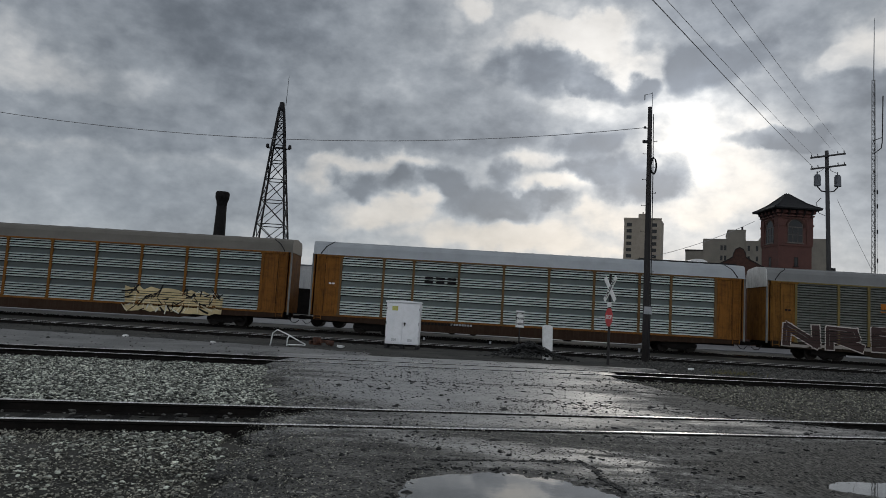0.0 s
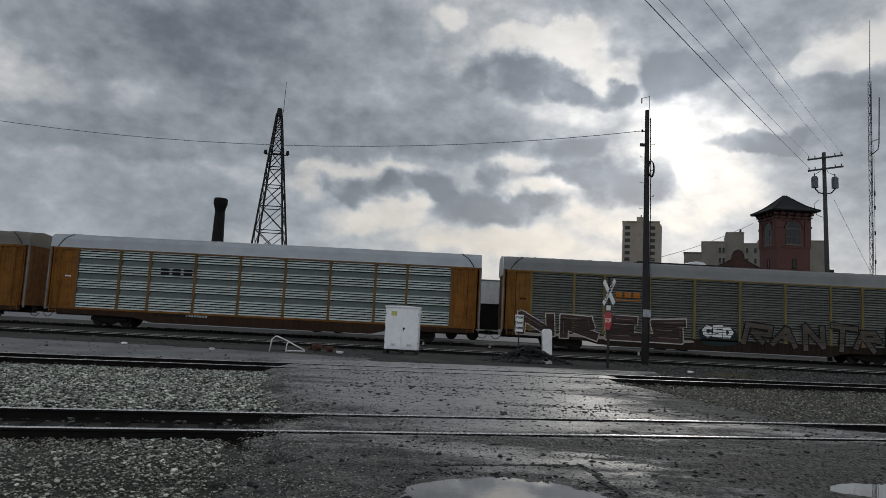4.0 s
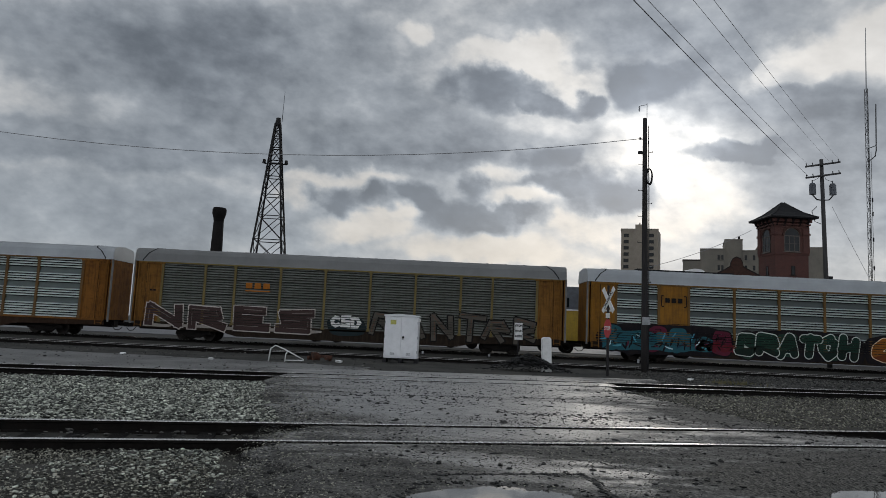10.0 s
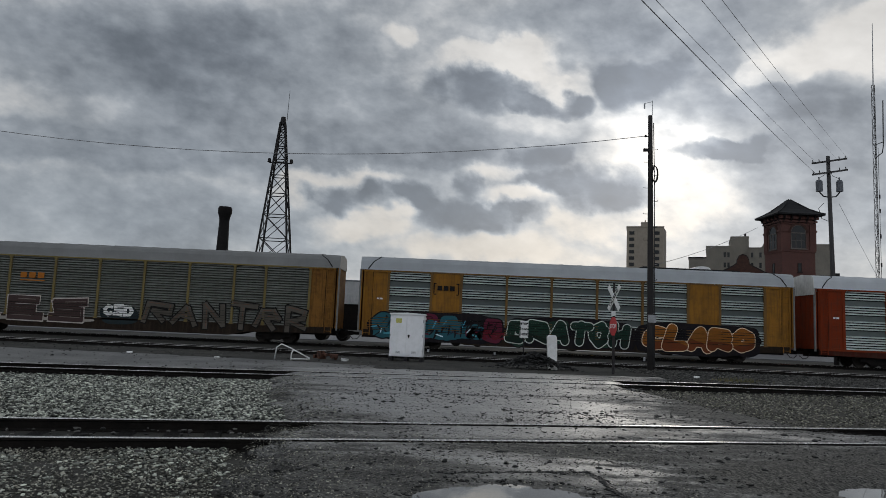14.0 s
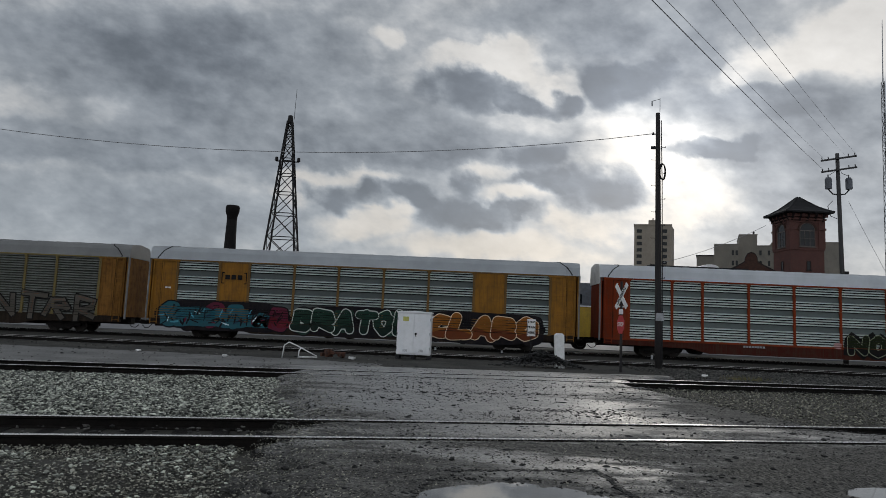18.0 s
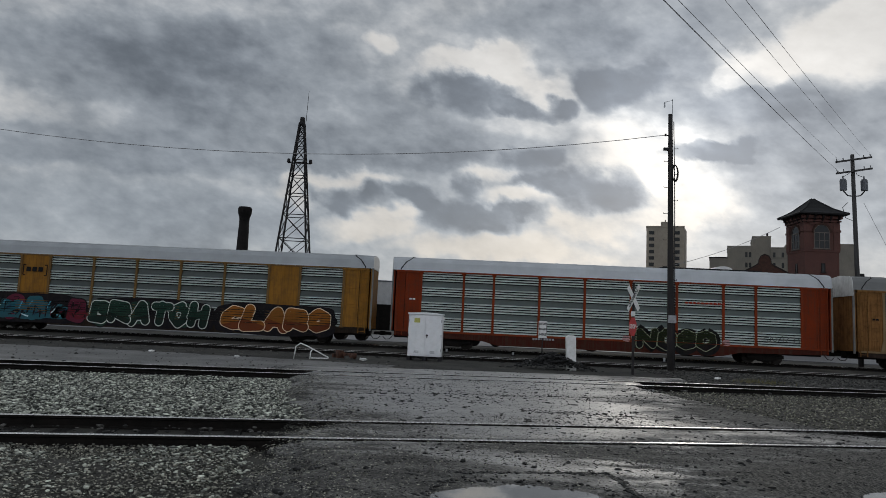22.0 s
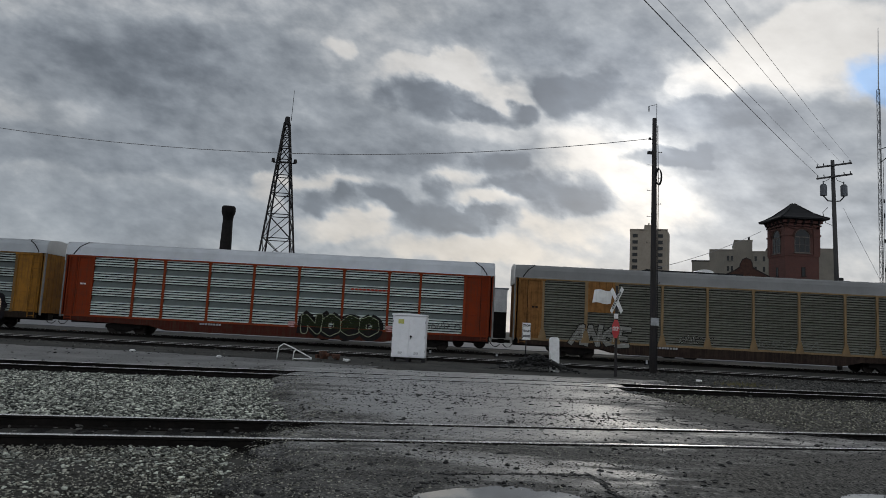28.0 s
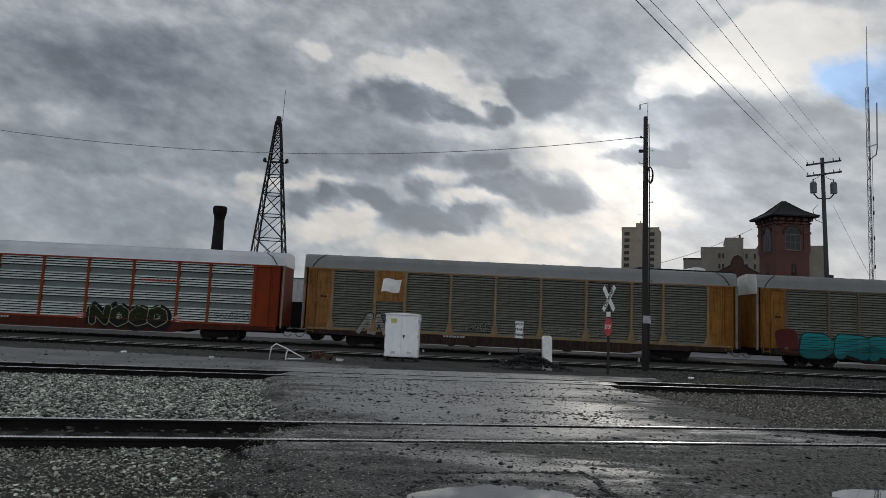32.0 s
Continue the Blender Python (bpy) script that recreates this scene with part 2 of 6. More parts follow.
    shade = n.math("ADD", n.math("ADD", n.math("MULTIPLY", glow, 0.10), n.math("MULTIPLY", halo, 0.09)), n.math("ADD", n.math("MULTIPLY", low, 0.075), 0.170))
    dawn = n.math("MULTIPLY", n.math("MULTIPLY", n.math("POWER", toward, 6.0), low), 0.12)
    over = n.math("ADD", over, dawn)
    lit = n.math("ADD", lit, n.math("MULTIPLY", back, 0.30))
    over = n.math("ADD", over, n.math("MULTIPLY", back, 0.42))
    shade = n.math("ADD", shade, n.math("MULTIPLY", back, 0.40))

    def blend(f, u, v):
        return n.math("ADD", n.math("MULTIPLY", u, n.math("SUBTRACT", 1.0, f)), n.math("MULTIPLY", v, f))

    value = blend(dense, blend(thin, over, lit), shade)
    value = n.math("MULTIPLY", value, n.ramp(mid, 0.3, 0.7, 1.12, 0.89))
    value = n.math("MULTIPLY", value, n.ramp(fine, 0.3, 0.7, 1.05, 0.95))
    hue = n.mix(thin, (0.885, 0.965, 1.06), n.mix(low, (1.0, 0.985, 0.96), (1.0, 0.955, 0.895)))
    hue = n.mix(dense, hue, n.mix(halo, (0.825, 0.94, 1.10), (0.755, 0.92, 1.16)))
    # clear blue sky where the cover breaks open
    hue = n.mix(clear, hue, (0.52, 0.79, 1.22))
    em = n.put("Emission")
    n.link(hue, em.inputs[0]), n.link(value, em.inputs[1])
    see = n.put("BsdfTransparent")
    mixn = n.put("MixShader")
    mixn.inputs[0].default_value = 0.93
    n.link(see.outputs[0], mixn.inputs[1]), n.link(em.outputs[0], mixn.inputs[2])
    n.link(mixn.outputs[0], out.inputs[0])
    m.cycles.emission_sampling = "NONE"
    return m


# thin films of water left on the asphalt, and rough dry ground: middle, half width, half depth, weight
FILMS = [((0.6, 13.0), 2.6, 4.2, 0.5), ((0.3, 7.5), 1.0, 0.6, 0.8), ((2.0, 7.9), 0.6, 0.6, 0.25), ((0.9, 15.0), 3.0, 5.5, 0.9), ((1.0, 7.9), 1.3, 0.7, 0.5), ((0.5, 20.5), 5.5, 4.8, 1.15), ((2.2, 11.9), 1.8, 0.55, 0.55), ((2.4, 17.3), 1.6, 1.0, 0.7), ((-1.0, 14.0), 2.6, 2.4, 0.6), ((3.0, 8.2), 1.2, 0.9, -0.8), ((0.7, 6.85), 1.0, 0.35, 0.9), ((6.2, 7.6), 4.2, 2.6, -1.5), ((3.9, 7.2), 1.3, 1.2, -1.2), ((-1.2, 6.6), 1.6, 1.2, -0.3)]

# mud and cinders trodden over the asphalt
MUD = [((3.8, 7.3), 1.25, 1.3, 1.0), ((-1.0, 6.6), 2.6, 1.5, 0.40), ((6.4, 7.6), 3.9, 2.4, 1.0), ((1.4, 8.6), 1.5, 0.5, 0.6), ((12.0, 9.5), 5.0, 3.5, 0.9), ((0.5, 3.0), 6.0, 2.2, 0.5), ((0.5, 15.0), 3.5, 0.22, 0.45), ((-4.0, 13.5), 1.0, 1.6, 0.6), ((5.5, 14.0), 1.2, 2.4, 0.6)]


def wet_asphalt():
    m, n, b = material("wet_asphalt")
    co = n.put("TexCoord").outputs["Object"]
    sep = n.put("SeparateXYZ")
    n.link(co, sep.inputs[0])
    long = n.put("Mapping")
    n.link(co, long.inputs[0])
    long.inputs["Scale"].default_value = (0.45, 1.0, 1.0)
    wide = n.noise(long.outputs[0], 0.8, 5, 0.6, 0.6)
    patch = n.noise(long.outputs[0], 2.6, 6, 0.62)
    grain = n.noise(co, 42.0, 6, 0.75)
    cells = n.put("TexVoronoi")
    n.link(co, cells.inputs["Vector"])
    cells.inputs["Scale"].default_value = 26.0
    tone = n.put("SeparateColor")
    n.link(cells.outputs["Color"], tone.inputs[0])
    col = n.mix(n.ramp(patch, 0.41, 0.60), (0.045, 0.045, 0.044), (0.35, 0.345, 0.325))
    col = n.mix(n.ramp(n.noise(co, 9.0, 5, 0.7, 0.4), 0.46, 0.62, 0, 0.7), col, (0.040, 0.040, 0.040))
    col = n.mix(n.ramp(grain, 0.50, 0.66, 0, 0.8), col, (0.42, 0.415, 0.41))
    col = n.mix(n.ramp(tone.outputs[0], 0.0, 1.0, 0.85, 0.0), col, (0.012, 0.012, 0.013))
    rolled_in = n.put("Mapping")
    n.link(co, rolled_in.inputs[0])
    rolled_in.inputs["Scale"].default_value = (1.0, 0.3, 1.0)
    crumb = n.noise(rolled_in.outputs[0], 34.0, 4, 0.65, 0.5)
    col = n.mix(n.ramp(crumb, 0.50, 0.60, 0, 0.75), col, (0.028, 0.028, 0.028))
    mud = 0.0
    rag = n.math("MULTIPLY", n.math("SUBTRACT", patch, 0.5), 2.2)
    for (cx, cy), rx, ry, amount in MUD:
        a = n.math("DIVIDE", n.math("SUBTRACT", sep.outputs[0], cx), rx)
        c = n.math("DIVIDE", n.math("SUBTRACT", sep.outputs[1], cy), ry)
        r = n.math("ADD", n.math("ADD", n.math("MULTIPLY", a, a), n.math("MULTIPLY", c, c)), rag)
        mud = n.math("MAXIMUM", n.math("MULTIPLY", n.ramp(r, 1.4, 0.3, 0, 1, True), amount), mud)
    col = n.mix(mud, col, n.mix(n.ramp(crumb, 0.44, 0.62), (0.014, 0.014, 0.013), (0.125, 0.122, 0.110)))
    n.link(col, b.inputs["Base Color"])
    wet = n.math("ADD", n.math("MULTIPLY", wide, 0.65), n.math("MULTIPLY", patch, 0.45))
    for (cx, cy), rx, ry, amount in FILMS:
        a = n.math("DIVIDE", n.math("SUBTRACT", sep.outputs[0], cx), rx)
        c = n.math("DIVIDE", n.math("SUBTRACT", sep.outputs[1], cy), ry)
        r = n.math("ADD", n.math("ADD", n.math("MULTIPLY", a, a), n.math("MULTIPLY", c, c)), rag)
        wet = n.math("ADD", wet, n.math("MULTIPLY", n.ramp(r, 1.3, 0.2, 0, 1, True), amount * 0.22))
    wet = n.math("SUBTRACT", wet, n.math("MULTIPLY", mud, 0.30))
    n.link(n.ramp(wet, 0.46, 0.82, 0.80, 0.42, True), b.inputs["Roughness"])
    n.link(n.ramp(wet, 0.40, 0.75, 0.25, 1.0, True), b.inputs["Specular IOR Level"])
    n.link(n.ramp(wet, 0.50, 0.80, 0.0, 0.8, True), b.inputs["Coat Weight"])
    b.inputs["Coat Roughness"].default_value, b.inputs["Coat IOR"].default_value = 0.5, 1.4
    relief = n.math("ADD", n.math("MULTIPLY", grain, 0.5), n.math("ADD", n.math("MULTIPLY", cells.outputs["Distance"], 0.5), patch))
    bp = n.put("Bump")
    bp.inputs["Distance"].default_value = 0.03
    n.link(n.ramp(wet, 0.46, 0.80, 1.0, 0.30), bp.inputs["Strength"])
    n.link(relief, bp.inputs["Height"])
    n.link(bp.outputs[0], b.inputs["Normal"])
    return m


def stone_material(name, a, c, rough):
    m, n, b = material(name)
    rnd = n.put("NewGeometry").outputs["Random Per Island"]
    co = n.put("TexCoord").outputs["Object"]
    col = n.mix(n.math("POWER", rnd, 2.0), a, c)
    col = n.mix(n.ramp(n.noise(co, 25, 5), 0.4, 0.7, 0, 0.5), col, tuple(v * 0.5 for v in a))
    n.link(col, b.inputs["Base Color"])
    b.inputs["Roughness"].default_value = rough
    b.inputs["Specular IOR Level"].default_value = 0.3
    n.link(n.bump(n.noise(co, 60, 4), 0.4, 0.01), b.inputs["Normal"])
    return m


def brick_material():
    m, n, b = material("old_red_brick")
    co = n.put("TexCoord").outputs["Object"]
    br = n.put("TexBrick")
    mp = n.put("Mapping")
    mp.inputs["Rotation"].default_value = (radians(90), 0, 0)
    n.link(co, mp.inputs[0]), n.link(mp.outputs[0], br.inputs["Vector"])
    br.inputs["Color1"].default_value, br.inputs["Color2"].default_value = (0.118, 0.044, 0.034, 1), (0.080, 0.031, 0.026, 1)
    br.inputs["Mortar"].default_value = (0.095, 0.050, 0.040, 1)
    br.inputs["Scale"].default_value, br.inputs["Mortar Size"].default_value = 4.0, 0.015
    col = n.mix(n.ramp(n.noise(co, 0.7, 5), 0.35, 0.7, 0, 0.5), br.outputs[0], (0.060, 0.024, 0.020))
    n.link(col, b.inputs["Base Color"])
    b.inputs["Roughness"].default_value = 0.85
    n.link(n.bump(br.outputs["Fac"], 0.4, 0.01), b.inputs["Normal"])
    return m


def glass_material():
    m, n, b = material("dark_window_glass")
    b.inputs["Base Color"].default_value = (0.010, 0.012, 0.014, 1)
    co = n.put("TexCoord").outputs["Object"]
    n.link(n.ramp(n.noise(co, 1.3, 3), 0.3, 0.7, 0.05, 0.2), b.inputs["Roughness"])
    b.inputs["Specular IOR Level"].default_value = 0.25
    return m


def water_material():
    m, n, b = material("puddle_water")
    b.inputs["Base Color"].default_value = (0.10, 0.098, 0.09, 1)
    b.inputs["Roughness"].default_value = 0.02
    b.inputs["IOR"].default_value = 1.45
    co = n.put("TexCoord").outputs["Object"]
    n.link(n.bump(n.noise(co, 6.0, 3), 0.03, 0.01), b.inputs["Normal"])
    return m


M = {}
M["clouds"] = cloud_material()
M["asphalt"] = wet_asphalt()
M["water"] = water_material()
M["glass"] = glass_material()
M["brick"] = brick_material()
M["ground"] = surface("cinder_ground", (0.050, 0.048, 0.042), (0.016, 0.016, 0.014), spec=0.2, rough=0.85, scale=0.6, fine=30, dirt=(0.06, 0.058, 0.054), dirty=0.5, bump=0.8)
M["pavement"] = surface("wet_concrete", (0.13, 0.13, 0.14), (0.08, 0.08, 0.085), rough=0.6, scale=0.3, fine=20, dirty=0.3)
M["ballast"] = stone_material("ballast_stone", (0.012, 0.014, 0.011), (0.86, 0.89, 0.77), 0.5)
M["olive_ballast"] = stone_material("olive_ballast_stone", (0.020, 0.020, 0.015), (0.44, 0.43, 0.345), 0.6)
M["gable"] = surface("sooty_brown_brick", (0.075, 0.036, 0.027), (0.045, 0.024, 0.019), rough=0.9, spec=0.2, bump=0.3)
M["black_stone"] = stone_material("wet_black_stone", (0.008, 0.008, 0.008), (0.022, 0.022, 0.022), 0.5)
M["grit"] = stone_material("road_grit", (0.022, 0.022, 0.018), (0.58, 0.565, 0.47), 0.6)
M["coal"] = stone_material("black_cinder_stone", (0.006, 0.006, 0.006), (0.045, 0.044, 0.044), 0.6)
M["cinder"] = stone_material("dark_cinder_stone", (0.014, 0.014, 0.013), (0.18, 0.174, 0.160), 0.6)
M["rail"] = surface("rail_rust", (0.010, 0.008, 0.007), (0.005, 0.0045, 0.004), rough=0.8, metal=0.0, scale=4, dirty=0.1, spec=0.12)
M["railhead"] = surface("polished_railhead", (0.78, 0.77, 0.75), (0.58, 0.56, 0.53), rough=0.25, metal=1.0, scale=6, dirty=0.15, bump=0.05)
M["tie"] = surface("creosoted_wood", (0.010, 0.009, 0.008), (0.005, 0.005, 0.005), spec=0.12, dirty=0.1, rough=0.85, scale=2, stretch=(1, 8, 8), bump=0.6, vary=0.3)
M["pole"] = surface("weathered_pole_wood", (0.022, 0.018, 0.016), (0.010, 0.009, 0.012), rough=0.85, scale=2, stretch=(8, 8, 0.6), bump=0.6)
M["pole_grey"] = surface("grey_pole_wood", (0.050, 0.048, 0.050), (0.028, 0.027, 0.028), rough=0.85, scale=2, stretch=(8, 8, 0.6), bump=0.6)
M["steel_dark"] = surface("dark_steel", (0.008, 0.008, 0.012), (0.014, 0.013, 0.013), rough=0.65, spec=0.25)
M["galv"] = surface("galvanised_steel", (0.36, 0.37, 0.39), (0.25, 0.26, 0.27), rough=0.45, metal=0.6, scale=5)
M["cab_paint"] = surface("white_cabinet_paint", (0.80, 0.80, 0.82), (0.72, 0.73, 0.75), rough=0.45, scale=1.5, dirt=(0.45, 0.43, 0.40), dirty=0.2, bump=0.04)
M["wire"] = surface("weathered_wire", (0.30, 0.30, 0.31), (0.22, 0.22, 0.23), rough=0.7, bump=0)
M["white"] = surface("white_paint", (0.80, 0.80, 0.80), (0.68, 0.68, 0.67), rough=0.5, dirt=(0.35, 0.33, 0.30), dirty=0.3, bump=0.05)
M["black"] = surface("black_paint", (0.006, 0.006, 0.006), (0.010, 0.010, 0.010), dirty=0.05, spec=0.25, rough=0.6)
M["sign_red"] = surface("faded_red_paint", (0.55, 0.05, 0.05), (0.42, 0.04, 0.045), rough=0.5, dirty=0.15, bump=0.03)
M["yellow_label"] = surface("yellow_label", (0.52, 0.50, 0.12), rough=0.5, bump=0)
M["underframe"] = surface("sooty_steel", (0.005, 0.0045, 0.0045), (0.010, 0.008, 0.007), spec=0.12, dirty=0.1, rough=0.85, scale=3)
M["wheel"] = surface("wheel_steel", (0.016, 0.013, 0.012), (0.030, 0.025, 0.022), rough=0.7, metal=0.0, spec=0.2)
M["concrete"] = surface("pale_concrete", (0.40, 0.345, 0.28), (0.33, 0.285, 0.235), rough=0.85, scale=0.15, fine=6, dirty=0.25, streak=0.2)
M["concrete_dark"] = surface("grey_stucco", (0.24, 0.215, 0.18), (0.18, 0.165, 0.14), rough=0.85, scale=0.15, fine=6, dirty=0.25, streak=0.2)
M["stack"] = surface("sooty_brick", (0.014, 0.012, 0.012), (0.008, 0.008, 0.008), spec=0.15, dirty=0.1, rough=0.9, scale=0.4, fine=6)
M["slate"] = surface("dark_slate_roof", (0.011, 0.012, 0.014), (0.018, 0.018, 0.020), rough=0.8, spec=0.2, scale=1.5, stretch=(1, 1, 6))
M["wood_trim"] = surface("dark_wood_trim", (0.014, 0.010, 0.012), (0.02, 0.013, 0.011), spec=0.2, rough=0.7)
M["frame_pale"] = surface("pale_window_frame", (0.14, 0.115, 0.10), rough=0.7)
M["rust"] = surface("orange_rust", (0.09, 0.032, 0.016), (0.04, 0.018, 0.012), rough=0.9, scale=6)
M["grey_metal"] = surface("pale_grey_sheet", (0.50, 0.50, 0.50), (0.42, 0.42, 0.43), rough=0.6, streak=0.25)
M["yellow_metal"] = surface("yellow_sheet", (0.50, 0.33, 0.03), (0.42, 0.27, 0.03), rough=0.6, streak=0.3)
M["dark_metal"] = surface("dark_grey_sheet", (0.10, 0.11, 0.13), (0.07, 0.075, 0.09), rough=0.5)
M["dirt_road"] = surface("wet_dirt_road", (0.150, 0.148, 0.143), (0.055, 0.055, 0.054), rough=0.55, scale=0.5, fine=25, dirt=(0.035, 0.035, 0.035), dirty=0.45, bump=0.5)
M["grass"] = surface("dry_grass", (0.16, 0.13, 0.06), (0.09, 0.09, 0.035), rough=0.9)


# ---------------------------------------------------------------- sky dome, ground, crossing, tracks
DECK_H, DECK_R = 240.0, 4600.0


def sky_dome():
    """A wide flat deck of cloud that bends down to the horizon."""
    bm = B()
    rings = [0, 60, 150, 280, 450, 700, 1000, 1350, 1750, 2200, 2650, 3100, 3500, 3850, 4150, 4400, 4600, 4720, 4800]
    k = 96
    prev = None
    for r in rings:
        z = DECK_H * (1 - (r / DECK_R) ** 4)
        ring = [bm.verts.new((r * math.cos(2 * math.pi * i / k), r * math.sin(2 * math.pi * i / k), z)) for i in range(k)] if r else [bm.verts.new((0, 0, z))]
        for i in range(k if prev else 0):
            j = (i + 1) % k
            bm.faces.new((prev[0], ring[i], ring[j]) if len(prev) == 1 else (prev[i], ring[i], ring[j], prev[j]))
        prev = ring
    return tagged(part("backdrop", bm, M["clouds"], smooth=True), "broken grey cloud cover with the sun behind it", "sky", kind="structure")


dome = sky_dome()

T1, T2 = (9.72, 0.23), (20.05, 0.205)          # middle of the two near tracks: y at x = 0, and slope


def line(track, x):
    return track[0] + track[1] * x


def piecewise(table, y):
    for (a, u), (b, v) in zip(table, table[1:]):
        if y <= b:
            return u + (v - u) * max(0.0, (y - a)) / (b - a)
    return table[-1][1]


LEFT_EDGE = [(-6, -1.0), (4.5, -1.5), (6.0, -1.85), (7.9, -2.25), (10, -2.45), (10.9, -2.5), (13.7, -3.35), (14.8, -3.75), (18, -4.5), (20, -4.9), (24.5, -7.5)]
RIGHT_EDGE = [(-6, 30), (11.1, 30), (11.3, 7.3), (11.6, 6.5), (14, 6.2), (16.5, 5.8), (19.1, 5.3), (21.4, 5.6), (25, 8.5)]
POOLS = [(0.66, 5.2, 0.95, 1.55, 4.0), (4.75, 6.95, 0.95, 0.42, 2.0)]          # middle, half width and depth, squareness


def noise2(x, y, s, seed=0.0):
    return noise.noise(Vector((x * s + seed, y * s - seed, seed)))


def crossing_height(x, y):
    z = 0.008 * noise2(x, y, 1.3, 3.1) + 0.006 * noise2(x, y, 4.0, 7.7) + 0.003 * noise2(x, y, 11.0, 1.2)
    for px, py, rx, ry, square in POOLS:
        r = (abs((x - px) / rx) ** square + abs((y - py) / ry) ** square) ** (1 / square) + 0.14 * noise2(x, y, 1.6, 5.0) + 0.10 * noise2(x, y, 5.0, 9.0)
        if r < 1.25:
            z -= 0.05 * min(1.0, (1.25 - r) / 0.55)
    return z


def crossing_slab(name, lo, hi, x0, x1, step, wide_edge):
    """One slab of the crossing's asphalt between two lines, with a worn and sunken outer edge."""
    nx = int((x1 - x0) / step)
    verts, faces, idx = [], [], {}
    ny = max(3, int((hi((x0 + x1) / 2) - lo((x0 + x1) / 2)) / step))
    for i in range(nx + 1):
        x = x0 + (x1 - x0) * i / nx
        a, b = lo(x), hi(x)
        for j in range(ny + 1):
            y = a + (b - a) * j / ny
            jag = 0.42 * noise2(x, y, 1.3, 2.0) + 0.22 * noise2(x, y, 3.6, 4.0)
            inside = min(x - piecewise(LEFT_EDGE, y) + jag, piecewise(RIGHT_EDGE, y) - x + jag)
            if inside < -0.05:
                continue
            z = crossing_height(x, y) - 0.15 * max(0.0, 1 - max(0.0, inside) / wide_edge) ** 1.5
            if j in (0, ny):
                z -= 0.02 + 0.012 * noise2(x, y, 6.0, 8.0)
            idx[i, j] = len(verts)
            verts.append((x, y, z))
    for i in range(nx):
        for j in range(ny):
            q = [(i, j), (i + 1, j), (i + 1, j + 1), (i, j + 1)]
            if all(k in idx for k in q):
                faces.append([idx[k] for k in q])
    me = bpy.data.meshes.new(name)
    me.from_pydata(verts, [], faces)
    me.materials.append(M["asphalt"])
    for p in me.polygons:
        p.use_smooth = True
    ob = new(name, me)
    sol = ob.modifiers.new("depth", "SOLIDIFY")
    sol.thickness, sol.offset = 0.15, -1
    return ob


def road_crossing():
    road = thing("road", pose(0, 0, 0), "wet worn asphalt crossing with cracks and potholes", "road", kind="structure")
    g1, g2 = 0.772, 0.767
    spans = [
        (lambda x: -6.0, lambda x: line(T1, x) - g1 - 0.05, -3.2, 22, 0.14),
        (lambda x: line(T1, x) - g1 + 0.11, lambda x: line(T1, x) + g1 - 0.11, -3.2, 8.0, 0.10),
        (lambda x: line(T1, x) + g1 + 0.05, lambda x: line(T2, x) - g2 - 0.05, -5.4, 8.0, 0.13),
        (lambda x: line(T2, x) - g2 + 0.11, lambda x: line(T2, x) + g2 - 0.11, -5.6, 6.2, 0.14),
        (lambda x: line(T2, x) + g2 + 0.05, lambda x: line(T2, x) + g2 + 2.6, -6.6, 7.6, 0.18),
    ]
    for lo, hi, x0, x1, step in spans:
        crossing_slab("asphalt", lo, hi, x0, x1, step, 0.7).parent = road
    return road


def ground_sheet():
    bm = B()
    xs = [-3400, -400, -60, -30, -18] + [-12 + i * 0.5 for i in range(65)] + [26, 34, 60, 400, 3400]
    ys = [-3400, -400, -60, -12, -4] + [0 + i * 0.5 for i in range(62)] + [33, 37, 41, 46, 52, 60, 80, 140, 400, 3400]
    grid = []
    for x in xs:
        row = []
        for y in ys:
            near = -12 < x < 20 and 0 < y < 31
            z = -0.155 + (0.02 * noise2(x, y, 0.9, 6.0) if near else 0.0)
            if x < -2.0 and y < line(T1, x) - 1.5:
                z += 0.05
            row.append(bm.verts.new((x, y, z)))
        grid.append(row)
    for a, b in zip(grid, grid[1:]):
        for i in range(len(ys) - 1):
            bm.faces.new((a[i], b[i], b[i + 1], a[i + 1]))
    ob = part("ground", bm, M["ground"], smooth=True)
    return tagged(ob, "dark damp cinder and gravel ground", "ground", kind="structure")


def rail_profile(bm, x0, x1, yy, up=0.0):
    """A flat-bottomed rail with its bright head; the head's top is at height up."""
    foot = [(-0.07, -0.17), (0.07, -0.17), (0.07, -0.155), (0.012, -0.135), (0.012, -0.05), (0.036, -0.035), (-0.036, -0.035), (-0.012, -0.05), (-0.012, -0.135), (-0.07, -0.155)]
    prism(bm, [(yy + a, up + b) for a, b in foot], x0, x1)
    k = len(bm.faces)
    prism(bm, [(yy + a, up + b) for a, b in ((-0.036, -0.036), (0.036, -0.036), (0.036, -0.008), (0.026, 0.0), (-0.026, 0.0), (-0.036, -0.008))], x0, x1)
    bm.faces.ensure_lookup_table()
    for f in bm.faces[k:]:
        c = f.calc_center_median()
        if c.z > up - 0.006:
            f.material_index = 1


